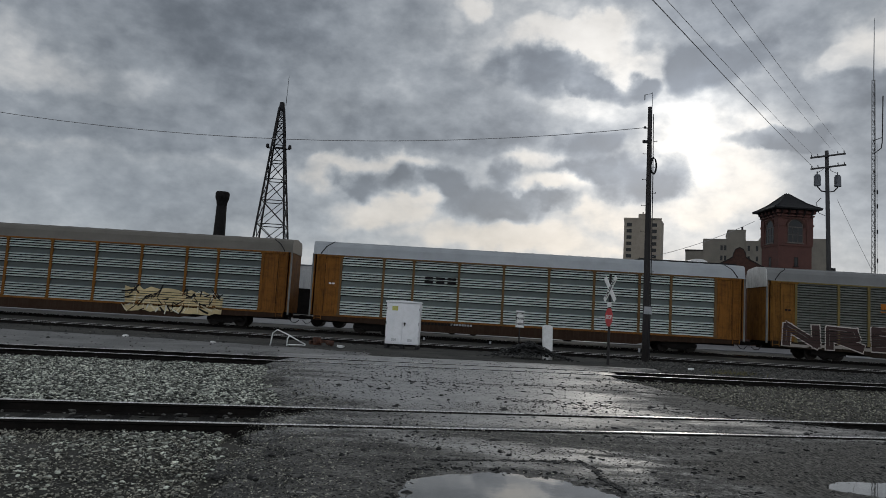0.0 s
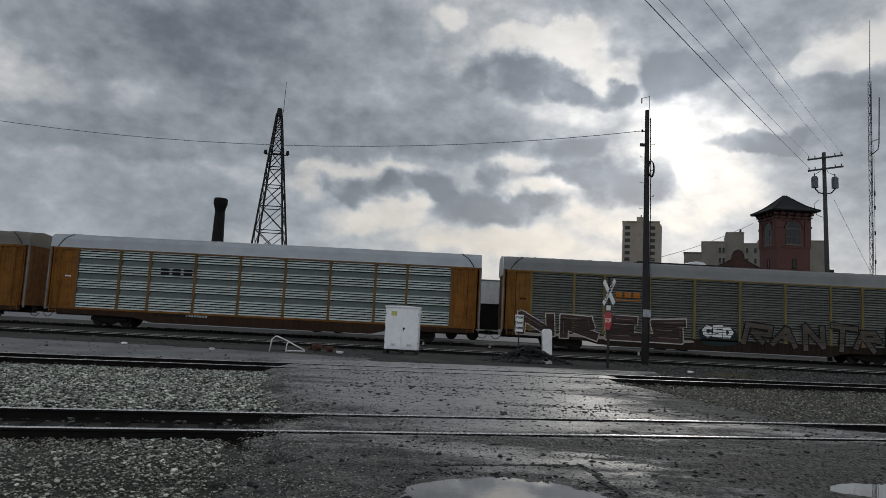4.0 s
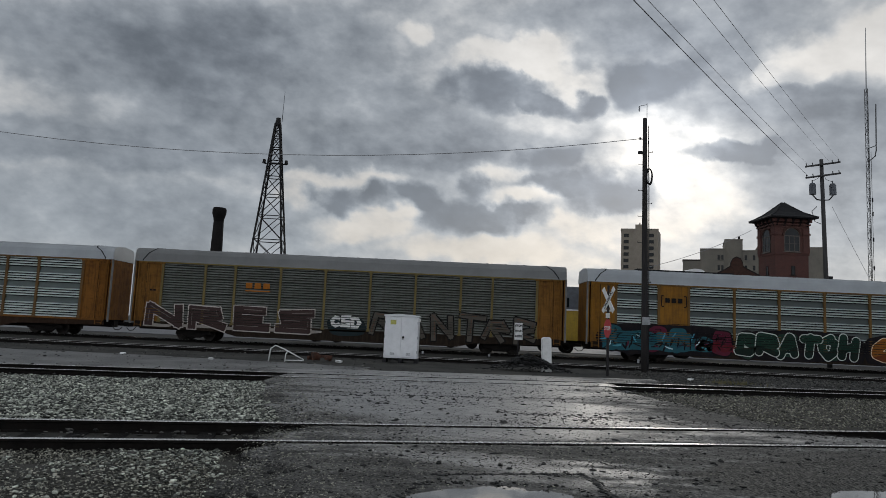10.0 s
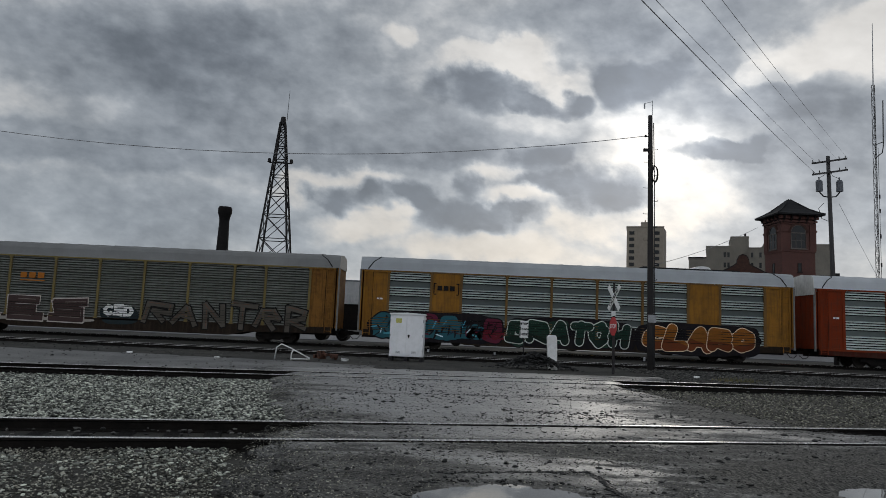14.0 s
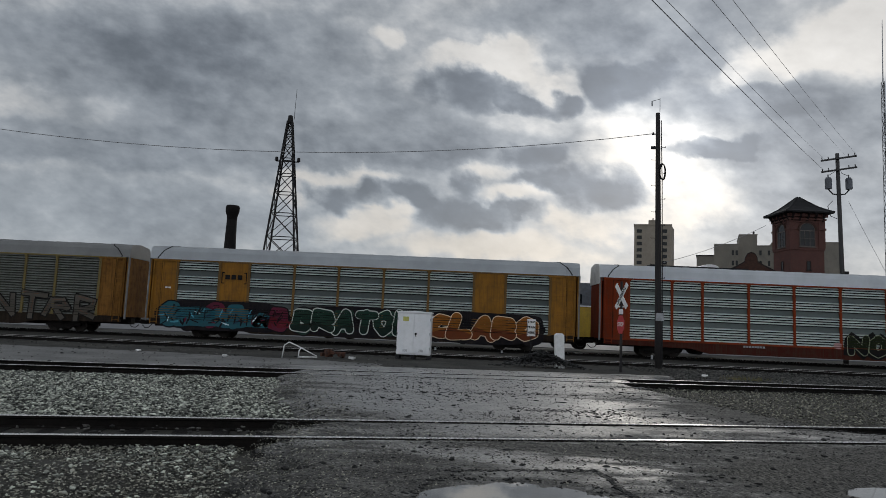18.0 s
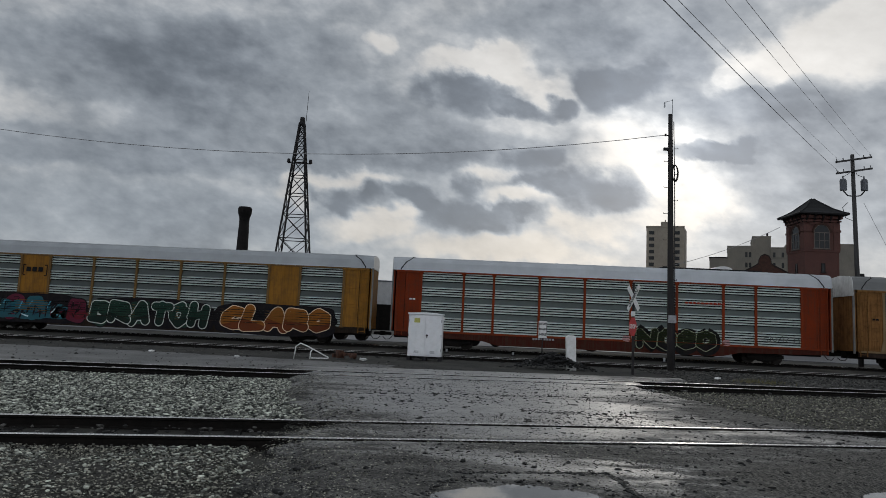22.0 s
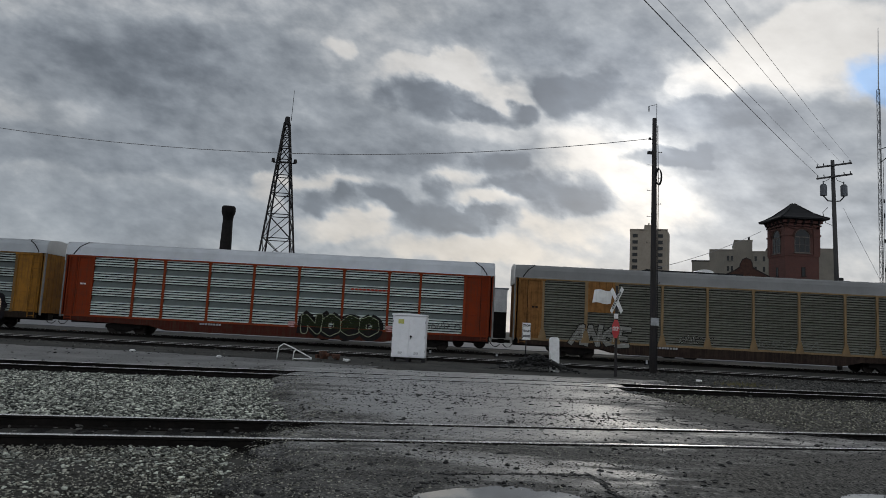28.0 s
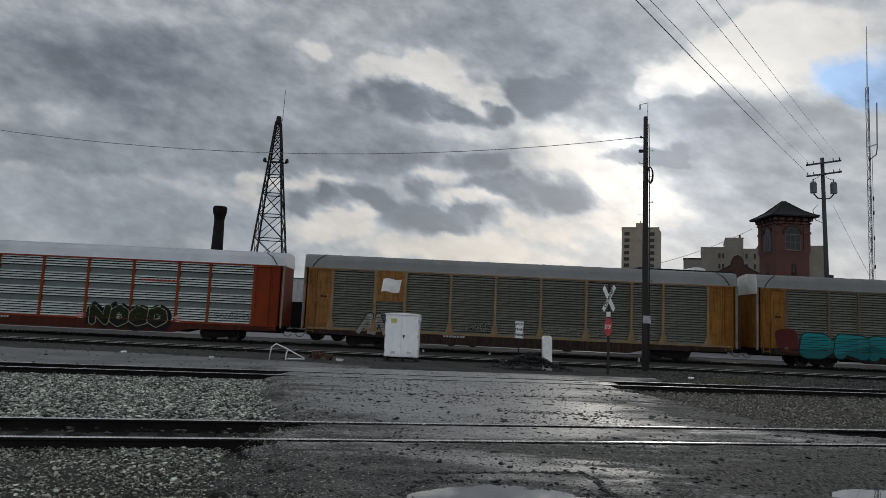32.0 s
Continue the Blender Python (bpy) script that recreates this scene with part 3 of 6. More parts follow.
def railway_track(label, track, x0, x1, ties, up=0.012):
    ang = math.degrees(math.atan(track[1]))
    tr = thing("railway_track", pose(0, track[0], 0, 0, 0, ang), label, "railway track")
    for side in (-0.752, 0.752):
        bm = B()
        rail_profile(bm, x0, x1, side, up)
        part("rail", bm, [M["rail"], M["railhead"]], tr)
    bm = B()
    box(bm, -0.11, 0.11, -1.29, 1.29, -0.17, -0.0)
    tie = mesh_of("tie", bm, M["tie"], 0.012)
    x, rnd = ties[0], random.Random(4)
    while x < ties[1]:
        ob = part("tie", tie, None, tr)
        ob.matrix_basis = pose(x + rnd.uniform(-0.03, 0.03), rnd.uniform(-0.05, 0.05), -0.135 + rnd.uniform(-0.012, 0.008), 0, 0, rnd.uniform(-1.5, 1.5))
        x += 0.55
    return tr


def stones(name, label, mat, spots, sizes, seed, kind_name="gravel", plain=False):
    """Loose stones, each a small broken polyhedron of its own, in one mesh. spots: (x, y, z) rows."""
    rng = np.random.default_rng(seed)
    bm = B()
    if plain:
        bmesh.ops.create_cone(bm, cap_ends=True, segments=4, radius1=0.5, radius2=0.22, depth=0.6)
        bmesh.ops.triangulate(bm, faces=bm.faces)
    else:
        bmesh.ops.create_icosphere(bm, subdivisions=1, radius=0.5)
    base = np.array([v.co[:] for v in bm.verts])
    tri = np.array([[v.index for v in f.verts] for f in bm.faces])
    bm.free()
    n, k = len(spots), len(base)
    v = np.repeat(base[None], n, 0) * rng.uniform(0.65, 1.25, (n, k, 1))
    v *= rng.uniform(0.6, 1.3, (n, 1, 3)) * np.array([1.3, 0.85, 0.55])
    a = rng.uniform(0, 6.28, n)
    c, s = np.cos(a)[:, None], np.sin(a)[:, None]
    v = np.stack([v[..., 0] * c - v[..., 1] * s, v[..., 0] * s + v[..., 1] * c, v[..., 2]], -1)
    v = v * (sizes[0] + (sizes[1] - sizes[0]) * rng.random((n, 1, 1)) ** 1.8) + np.array(spots)[:, None]
    f = tri[None] + (np.arange(n) * k)[:, None, None]
    me = bpy.data.meshes.new(name)
    me.from_pydata(v.reshape(-1, 3).tolist(), [], f.reshape(-1, 3).tolist())
    me.materials.append(mat)
    return tagged(new(name, me), label, kind_name, kind="stuff")


def scatter(n, seed, x0, x1, y0, y1, keep, z):
    rng = random.Random(seed)
    out = []
    while len(out) < n:
        x, y = rng.uniform(x0, x1), rng.uniform(y0, y1)
        if keep(x, y):
            out.append((x, y, z(x, y, rng)))
    return out


def on_road(x, y, edge=0.0):
    return piecewise(LEFT_EDGE, y) - edge < x < piecewise(RIGHT_EDGE, y) + edge


def off_rails(x, y, gap=0.12):
    return all(abs(abs(y - line(t, x)) - 0.77) > gap for t in (T1, T2))


ground = ground_sheet()
road = road_crossing()
bm = B()
box(bm, -200, 200, 61.5, 95, -0.16, -0.10)
tagged(part("pavement", bm, M["pavement"]), "pale wet paved yard beyond the train", "pavement", kind="structure")
for px, py, rx, ry in ((0.66, 5.2, 1.35, 2.1), (4.75, 6.95, 1.7, 0.9)):
    bm = B()
    ring = [bm.verts.new((px + rx * math.cos(i * math.pi / 24), py + ry * math.sin(i * math.pi / 24), -0.027)) for i in range(48)]
    bm.faces.new(ring)
    tagged(part("puddle", bm, M["water"]), "still rain puddle in the asphalt reflecting the sky", "puddle", kind="structure")

railway_track("worn railway track set in the asphalt crossing", T1, -26, 40, (-14, 22))
railway_track("railway track with dark ties and bright rails", T2, -45, 60, (-22, 30))
railway_track("far railway track with dull rails", (34.7, 0.0), -120, 130, (-30, 34), up=0.0)
railway_track("railway track under the passing train", (46.45, 0.0), -160, 160, (-36, 38), up=0.0)

# a dirt track runs between the second and the third railway track
def dirt_road():
    verts, faces, n = [], [], 60
    for i in range(n + 1):
        x = -60 + 57.5 * i / n
        a, b = line(T2, x) + 1.35 + 0.25 * noise2(x, 0, 0.5, 3.0), 28.6 - 0.45 * max(0.0, x + 12) * 0.35 + 0.3 * noise2(x, 3, 0.6, 8.0)
        for j in range(9):
            y = a + (b - a) * j / 8
            verts.append((x, y, -0.125 + 0.02 * noise2(x, y, 0.8, 1.0) - (0.03 if j in (0, 8) or i == n else 0.0)))
    for i in range(n):
        for j in range(8):
            k = i * 9 + j
            faces.append((k, k + 9, k + 10, k + 1))
    me = bpy.data.meshes.new("pavement")
    me.from_pydata(verts, [], faces)
    me.materials.append(M["dirt_road"])
    for p in me.polygons:
        p.use_smooth = True
    ob = new("pavement", me)
    sol = ob.modifiers.new("depth", "SOLIDIFY")
    sol.thickness, sol.offset = 0.08, -1
    return tagged(ob, "damp grey dirt track between the railway lines", "dirt road", kind="structure")


dirt_road()


# pale ballast between the tracks, darker cinders elsewhere, loose chips on the asphalt
def flat(x, y, rng):
    return -0.14 + rng.uniform(0, 0.05)


stones("ballast", "pale grey crushed stone ballast", M["ballast"], scatter(54000, 1, -15, -2.2, 8.8, 19, lambda x, y: line(T1, x) + 0.9 < y < line(T2, x) - 1.25 and not on_road(x, y, -0.1), flat), (0.026, 0.078), 1)
stones("ballast", "dull grey ballast beside the crossing", M["olive_ballast"], scatter(15000, 2, 5.0, 19, 11, 24, lambda x, y: line(T1, x) + 0.9 < y < line(T2, x) - 1.2 and not on_road(x, y, -0.1), flat), (0.025, 0.06), 2)
stones("gravel", "muddy gravel beside the rail", M["grit"], scatter(30000, 3, -6.5, -0.8, 3.5, 8.6, lambda x, y: y < line(T1, x) - 0.85 and not on_road(x, y, 0.1), lambda x, y, r: -0.10 + r.uniform(-0.02, 0.012)), (0.010, 0.036), 3)
stones("gravel", "pale stones strewn beside the rail", M["ballast"], scatter(3400, 23, -6.5, -1.4, 4.5, 8.6, lambda x, y: y < line(T1, x) - 0.85 and not on_road(x, y, 0.0) and line(T1, x) - y < 1.0 + random.Random(int(x * 1013 + y * 7717)).expovariate(0.9) and noise2(x, y, 1.1, 31.0) > -0.30, lambda x, y, r: -0.095 + r.uniform(-0.01, 0.012)), (0.015, 0.055), 23)
stones("gravel", "fine grit trodden over the asphalt", M["grit"], scatter(9000, 24, -2.5, 2.4, 5.2, 9.5, lambda x, y: on_road(x, y, -0.1) and off_rails(x, y, 0.06), lambda x, y, r: crossing_height(x, y) + 0.001), (0.005, 0.020), 24)
stones("gravel", "dark cinder gravel between the tracks", M["cinder"], scatter(7000, 4, -3, 28, 21, 33.4, lambda x, y: line(T2, x) + 1.0 < y and not on_road(x, y, -0.6), flat), (0.04, 0.11), 4)
stones("gravel", "scattered dark stones on the dirt track", M["cinder"], scatter(1100, 14, -28, -2, 17, 33.4, lambda x, y: line(T2, x) + 1.0 < y, flat), (0.03, 0.10), 14)
stones("gravel", "dark wet cinders between the rails", M["cinder"], scatter(3500, 5, -16, 26, 4, 27, lambda x, y: min(abs(y - line(T1, x)), abs(y - line(T2, x))) < 1.3 and off_rails(x, y) and not on_road(x, y, 0.0), lambda x, y, r: -0.14 + r.uniform(0, 0.06)), (0.03, 0.09), 5)
stones("gravel", "loose dark chips lying on the asphalt", M["black_stone"], scatter(2600, 6, -3.8, 9, 5, 24, lambda x, y: on_road(x, y, -0.3) and off_rails(x, y) and noise2(x * 0.6, y, 0.9, 12.0) > random.Random(int(x * 997 + y * 8191)).uniform(-0.35, 0.55), lambda x, y, r: crossing_height(x, y) + 0.005), (0.006, 0.058), 6)
# crumbs of stone pressed into the asphalt, thicker in the muddy stretches
def crumbly(x, y):
    return on_road(x, y, -0.05) and off_rails(x, y, 0.06) and noise2(x * 0.7, y, 0.8, 21.0) > random.Random(int(x * 1009 + y * 9176)).uniform(-0.7, 0.5)


def pressed(x, y, rng):
    return crossing_height(x, y) + 0.001


stones("gravel", "black crumbs pressed into the asphalt", M["coal"], scatter(24000, 41, -2.8, 9, 4.8, 12.0, crumbly, pressed), (0.006, 0.030), 41, plain=True)
stones("gravel", "pale crumbs pressed into the asphalt", M["grit"], scatter(5000, 42, -2.8, 3.0, 4.8, 12.0, crumbly, pressed), (0.006, 0.026), 42, plain=True)
stones("gravel", "black crumbs on the far asphalt", M["coal"], scatter(9000, 43, -4.8, 7, 11.0, 20.0, crumbly, pressed), (0.010, 0.040), 43, plain=True)
stones("gravel", "black clods lying on the wet asphalt", M["coal"], scatter(650, 44, -2.6, 6, 5.4, 19.0, lambda x, y: on_road(x, y, -0.3) and off_rails(x, y, 0.1) and noise2(x * 0.5, y, 0.7, 33.0) > -0.1, pressed), (0.025, 0.10), 44)
# grit washed over the worn left edge of the asphalt
def edge_height(x, y, rng):
    inside = max(0.0, x - piecewise(LEFT_EDGE, y) + 0.42 * noise2(x, y, 1.3, 2.0) + 0.22 * noise2(x, y, 3.6, 4.0))
    return crossing_height(x, y) - 0.145 * max(0.0, 1 - inside / 0.7) ** 1.5 + rng.uniform(0, 0.006)


stones("gravel", "grit washed over the worn asphalt edge", M["grit"], scatter(9000, 31, -5, 0.2, 4.5, 19, lambda x, y: -0.35 < x - piecewise(LEFT_EDGE, y) < random.Random(int(x * 991 + y * 7919)).uniform(0.1, 1.3) and off_rails(x, y, 0.1), edge_height), (0.006, 0.032), 31)
# the broken lip of the asphalt round the large puddle
CRACK = [(-0.1, 7.0), (0.76, 7.2), (1.5, 7.36), (1.57, 7.0), (1.59, 6.54), (1.66, 6.2)]
rng = random.Random(15)
spots = []
for (ax, ay), (bx, by) in zip(CRACK, CRACK[1:]):
    for k in range(170):
        f = rng.random()
        spots.append((ax + (bx - ax) * f + rng.gauss(0, 0.014), ay + (by - ay) * f + rng.gauss(0, 0.018), -0.004))
for (ax, ay), (bx, by), k in (((-2.4, 14.0), (0.06, 15.06), 70), ((0.06, 15.06), (3.0, 15.8), 260), ((3.0, 15.8), (5.4, 15.3), 120), ((1.0, 12.6), (3.4, 12.35), 420)):
    for _ in range(k):
        f = rng.random()
        x, y = ax + (bx - ax) * f + rng.gauss(0, 0.12), ay + (by - ay) * f + rng.gauss(0, 0.07 if k < 400 else 0.17)
        spots.append((x, y, crossing_height(x, y)))
for _ in range(420):
    a = rng.uniform(-0.15, 1.15) * math.pi
    c, d, k = math.cos(a), math.sin(a), 0.99 + abs(rng.gauss(0, 0.05))
    r = (abs(c) ** 4 + abs(d) ** 4) ** 0.25
    x, y = 0.66 + 0.95 * k * c / r, 5.2 + 1.55 * k * d / r
    if rng.random() < 0.35 + 0.65 * (x < 0.2):
        spots.append((x, y, crossing_height(x, y) + 0.004))
stones("gravel", "dark crumbs along a crack in the asphalt", M["black_stone"], spots, (0.010, 0.06), 15)


# ---------------------------------------------------------------- the train
CAR_LEN, CAR_WIDE, SIDE_Y = 28.1, 3.05, 44.9
POSTS = [1.92, 4.68, 6.62, 9.56, 12.45, 15.38, 18.30, 21.23, 23.27, 26.15]     # posts along the side, from one end
SHEET_Z, SHEET_H = 1.04, 0.96
paint_cache, mesh_cache = {}, {}


def paint(name, c, rough=0.5, streak=0.45, dirty=0.4, metal=0.0, dirt=(0.05, 0.035, 0.025), spec=0.08):
    if name not in paint_cache:
        paint_cache[name] = surface(name, c, tuple(v * 0.8 for v in c), rough=rough, metal=metal, scale=0.5, fine=18, dirt=dirt, dirty=dirty, streak=streak, bump=0.12, vary=0.05, spec=spec)
    return paint_cache[name]


def cached(key, build, mat, bevel=0.0):
    if key not in mesh_cache:
        bm = B()
        build(bm)
        mesh_cache[key] = mesh_of(key[0], bm, mat, bevel)
    return mesh_cache[key]


RIDGE = 0.1575


def sheet(bm, w, ridges=4):
    """One louvred side sheet: bright ridges with slots under them, coloured dark for their shade, over a bowed band;
    the lowest sheet of a side has ridges alone.
    """
    z = SHEET_H - ridges * RIDGE
    prof = [(0.030, 0.0), (0.050, z * 0.2), (0.072, z * 0.45), (0.090, z * 0.7), (0.105, z)]
    for i in range(ridges):
        prof += [(0.150, z + 0.002), (0.150, z + 0.062), (0.0, z + 0.066), (0.004, z + 0.086), (0.052, z + 0.126), (0.105, z + RIDGE)]
        z += RIDGE
    prof += [(0.17, SHEET_H), (0.17, 0.0)]
    prism(bm, prof, 0.0, w)
    bm.faces.ensure_lookup_table()
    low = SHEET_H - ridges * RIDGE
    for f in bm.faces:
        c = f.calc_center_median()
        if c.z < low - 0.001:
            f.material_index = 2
        # recess and underside of each ridge: shade painted in as a darker colour
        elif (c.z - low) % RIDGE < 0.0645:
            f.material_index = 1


def truck(car, x, mats):
    tk = part("truck", *truck_frame(mats), car)
    tk.matrix_basis = pose(x, 0, 0)
    for side in (0.30, CAR_WIDE - 0.30):
        fr = part("side_frame", cached(("side_frame",), side_frame, M["underframe"], 0.02), None, tk)
        fr.matrix_basis = pose(0, side, 0)
        for s in (-0.32, -0.2, 0.2, 0.32):
            sp = part("spring", cached(("spring",), lambda b: tube(b, (0, 0, 0.30), (0, 0, 0.52), 0.06, n=8), M["underframe"]), None, tk)
            sp.matrix_basis = pose(s, side, 0)
    axles = []
    for s in (-0.865, 0.865):
        ws = part("wheelset", cached(("wheelset",), wheelset, M["wheel"]), None, tk)
        ws.matrix_basis = pose(s, CAR_WIDE / 2, 0.42)
        axles.append((ws, s))
    return axles


def truck_frame(mats):
    bm = B()
    box(bm, -0.22, 0.22, 0.35, CAR_WIDE - 0.35, 0.42, 0.66)
    tube(bm, (0, CAR_WIDE / 2, 0.6), (0, CAR_WIDE / 2, 0.8), 0.25, n=16)
    return bm, M["underframe"]


def side_frame(bm):
    front(bm, [(-1.15, 0.34), (-1.15, 0.56), (-0.55, 0.68), (0.55, 0.68), (1.15, 0.56), (1.15, 0.34), (0.72, 0.34), (0.45, 0.17), (-0.45, 0.17), (-0.72, 0.34)], -0.08, 0.08)


def wheelset(bm):
    tube(bm, (0, -1.05, 0), (0, 1.05, 0), 0.075, n=10)
    for s in (-0.752, 0.752):
        d = 1 if s > 0 else -1
        tube(bm, (0, s - 0.065, 0), (0, s + 0.065, 0), 0.42, n=28)
        tube(bm, (0, s - d * 0.095, 0), (0, s - d * 0.065, 0), 0.445, n=28)
        tube(bm, (0, s + d * 0.065, 0), (0, s + d * 0.10, 0), 0.15, n=12)
        for k in range(3):
            a = k * 2.094
            tube(bm, (0.28 * math.cos(a), s + d * 0.06, 0.28 * math.sin(a)), (0.28 * math.cos(a), s + d * 0.08, 0.28 * math.sin(a)), 0.05, n=6)


def roof_section(w):
    c = w / 2
    return [(-0.03, 4.95), (0.0, 5.04), (0.04, 5.48), (0.12, 5.70), (0.34, 5.82), (c, 5.93), (w - 0.34, 5.82), (w - 0.12, 5.70), (w - 0.04, 5.48), (w, 5.04), (w + 0.03, 4.95)]


def roof(bm, x0, x1):
    """A curved roof in ribbed sheets, hollow below."""
    top = roof_section(CAR_WIDE)
    inner = [(a * 0.96 + 0.06, b - 0.05) for a, b in top[::-1]]
    prism(bm, top + inner, x0, x1)
    x = x0 + 1.2
    while x < x1 - 0.5:
        prism(bm, [(a, b + 0.018) for a, b in top] + [(a, b - 0.03) for a, b in top[::-1]], x, x + 0.05)
        x += 1.22


def hood(bm, x0, x1, low):
    """The sloped cap at an end of the roof; low says which end drops."""
    secs = []
    for k in range(6):
        f = k / 5
        x = x0 + (x1 - x0) * f
        drop = (f if low == "right" else 1 - f) ** 3 * 0.02
        secs.append([bm.verts.new((x, a, b - drop * max(0.0, (b - 4.93) / 0.8))) for a, b in roof_section(CAR_WIDE)])
    for a, b in zip(secs, secs[1:]):
        for i in range(len(a) - 1):
            bm.faces.new((a[i], b[i], b[i + 1], a[i + 1]))
    bm.faces.new(secs[0]), bm.faces.new(secs[-1][::-1])


def end_side_panel(bm, flip):
    """The solid sheet beside an end, with folded ribs and a raised door plate."""
    w = POSTS[0] - 0.30
    box(bm, 0, w, 0.01, 0.12, 1.05, 4.90)
    for x in (0.06, 0.62, w - 0.10):
        box(bm, x, x + 0.09, -0.035, 0.012, 1.05, 4.88)
    for z in (1.12, 1.75, 3.6, 4.78):
        box(bm, 0.72, w - 0.12, -0.012, 0.012, z, z + 0.05)
    box(bm, 0.85, w - 0.35, -0.02, 0.012, 2.55, 2.60)
    box(bm, 0.85, w - 0.35, -0.02, 0.012, 2.35, 2.40)
    if flip:
        bmesh.ops.transform(bm, matrix=Matrix.Diagonal((-1, 1, 1, 1)), verts=bm.verts)


def ladder(bm):
    for x in (0.0, 0.42):
        box(bm, x, x + 0.04, -0.10, -0.06, 0.75, 4.85)
    for i in range(11):
        box(bm, 0.0, 0.46, -0.095, -0.065, 0.85 + i * 0.38, 0.885 + i * 0.38)


def post(bm, flare):
    box(bm, -0.075, 0.075, -0.045, 0.11, 1.10, 4.90)
    front(bm, [(-0.085, 4.76), (0.085, 4.76), (0.17, 4.87), (-0.17, 4.87)], -0.052, -0.02)
    if flare:
        front(bm, [(-0.30, 0.98), (0.30, 0.98), (0.10, 1.75), (-0.10, 1.75)], -0.075, -0.03)
    else:
        front(bm, [(-0.14, 1.06), (0.14, 1.06), (0.08, 1.22), (-0.08, 1.22)], -0.055, -0.03)


# letters of wild writing, as strokes in a unit square
STROKES = {
    "N": [[(0, 0), (0, 1), (0.8, 0.05), (0.8, 1)]],
    "R": [[(0, 0), (0, 1), (0.7, 0.95), (0.75, 0.6), (0.1, 0.5), (0.8, 0)]],
    "E": [[(0.75, 1), (0, 1), (0, 0), (0.8, 0)], [(0, 0.5), (0.6, 0.5)]],
    "S": [[(0.8, 1), (0.05, 0.95), (0.1, 0.55), (0.75, 0.45), (0.7, 0), (0, 0.05)]],
    "O": [[(0.4, 1), (0.05, 0.75), (0.05, 0.25), (0.4, 0), (0.78, 0.25), (0.78, 0.75), (0.4, 1)]],
    "G": [[(0.78, 0.85), (0.4, 1), (0.05, 0.7), (0.05, 0.25), (0.4, 0), (0.8, 0.15), (0.8, 0.5), (0.45, 0.5)]],
    "A": [[(0, 0), (0.35, 1), (0.5, 1), (0.85, 0)], [(0.15, 0.38), (0.7, 0.38)]],
    "B": [[(0, 0), (0, 1), (0.6, 1), (0.75, 0.78), (0.5, 0.55), (0.8, 0.3), (0.65, 0.02), (0, 0)]],
    "L": [[(0.1, 1), (0, 0), (0.75, 0.05)]],
    "T": [[(0, 1), (0.85, 1)], [(0.42, 1), (0.42, 0)]],
    "H": [[(0, 0), (0, 1)], [(0, 0.5), (0.75, 0.55)], [(0.75, 0), (0.75, 1)]],
    "C": [[(0.8, 0.85), (0.4, 1), (0.05, 0.6), (0.1, 0.2), (0.45, 0), (0.8, 0.15)]],
    "D": [[(0, 0), (0, 1), (0.5, 0.95), (0.8, 0.5), (0.5, 0.05), (0, 0)]],
}


def ribbon(bm, pts, wide, y, thick=0.012):
    """A flat painted stroke through (x, z) points."""
    k = len(pts)
    up = []
    for i, (x, z) in enumerate(pts):
        a, b = pts[max(0, i - 1)], pts[min(k - 1, i + 1)]
        d = Vector((b[0] - a[0], b[1] - a[1]))
        d = d.normalized() if d.length else Vector((1, 0))
        up.append(((x - d.y * wide / 2, z + d.x * wide / 2), (x + d.y * wide / 2, z - d.x * wide / 2)))
    rows = [(bm.verts.new((a[0], y, a[1])), bm.verts.new((b[0], y, b[1]))) for a, b in up]
    for (a, b), (c, d) in zip(rows, rows[1:]):
        bm.faces.new((a, b, d, c))


def curved(ctrl, closed=True, per=6):
    """A smooth curve through the given points."""
    k, out = len(ctrl), []
    for i in range(k if closed else k - 1):
        p = [ctrl[(i + j - 1) % k] if closed else ctrl[min(k - 1, max(0, i + j - 1))] for j in range(4)]
        for s in range(per):
            t = s / per
            out.append(tuple(0.5 * (2 * p[1][c] + (p[2][c] - p[0][c]) * t + (2 * p[0][c] - 5 * p[1][c] + 4 * p[2][c] - p[3][c]) * t * t + (3 * p[1][c] - p[0][c] - 3 * p[2][c] + p[3][c]) * t ** 3) for c in (0, 1)))
    return out + ([out[0]] if closed else [ctrl[-1]])


def blob(rng, cx, cz, w, hgt, wob=0.16, k=8):
    ctrl = []
    for i in range(k):
        a = 2 * math.pi * i / k + rng.uniform(-0.15, 0.15)
        r = 1 + rng.uniform(-wob, wob)
        c, s = math.cos(a), math.sin(a)
        ctrl.append((cx + w / 2 * r * math.copysign(abs(c) ** 0.7, c), cz + hgt / 2 * r * math.copysign(abs(s) ** 0.7, s)))
    return curved(ctrl)


def fill(bm, outline, y):
    bm.faces.new([bm.verts.new((x, y, z)) for x, z in outline[:-1]])


def grooved(bm):
    """Cut thin gaps across the paint to stand for the shadow lines of the louvres."""
    for r in range(2):
        for i in range(4 if r else 6):
            z = SHEET_Z + (r + 1) * SHEET_H + RIDGE * (i - (4 if r else 6)) + 0.02
            for zz in (z + 0.006, z + 0.046):
                bmesh.ops.bisect_plane(bm, geom=bm.verts[:] + bm.edges[:] + bm.faces[:], plane_co=(0, 0, zz), plane_no=(0, 0, 1))
            bmesh.ops.delete(bm, geom=[f for f in bm.faces if z + 0.006 < f.calc_center_median().z < z + 0.046], context="FACES")
    return bm


def spray(name, c, rough=0.55):
    return paint("spray_" + name, c, rough, 0.15, 0.25)


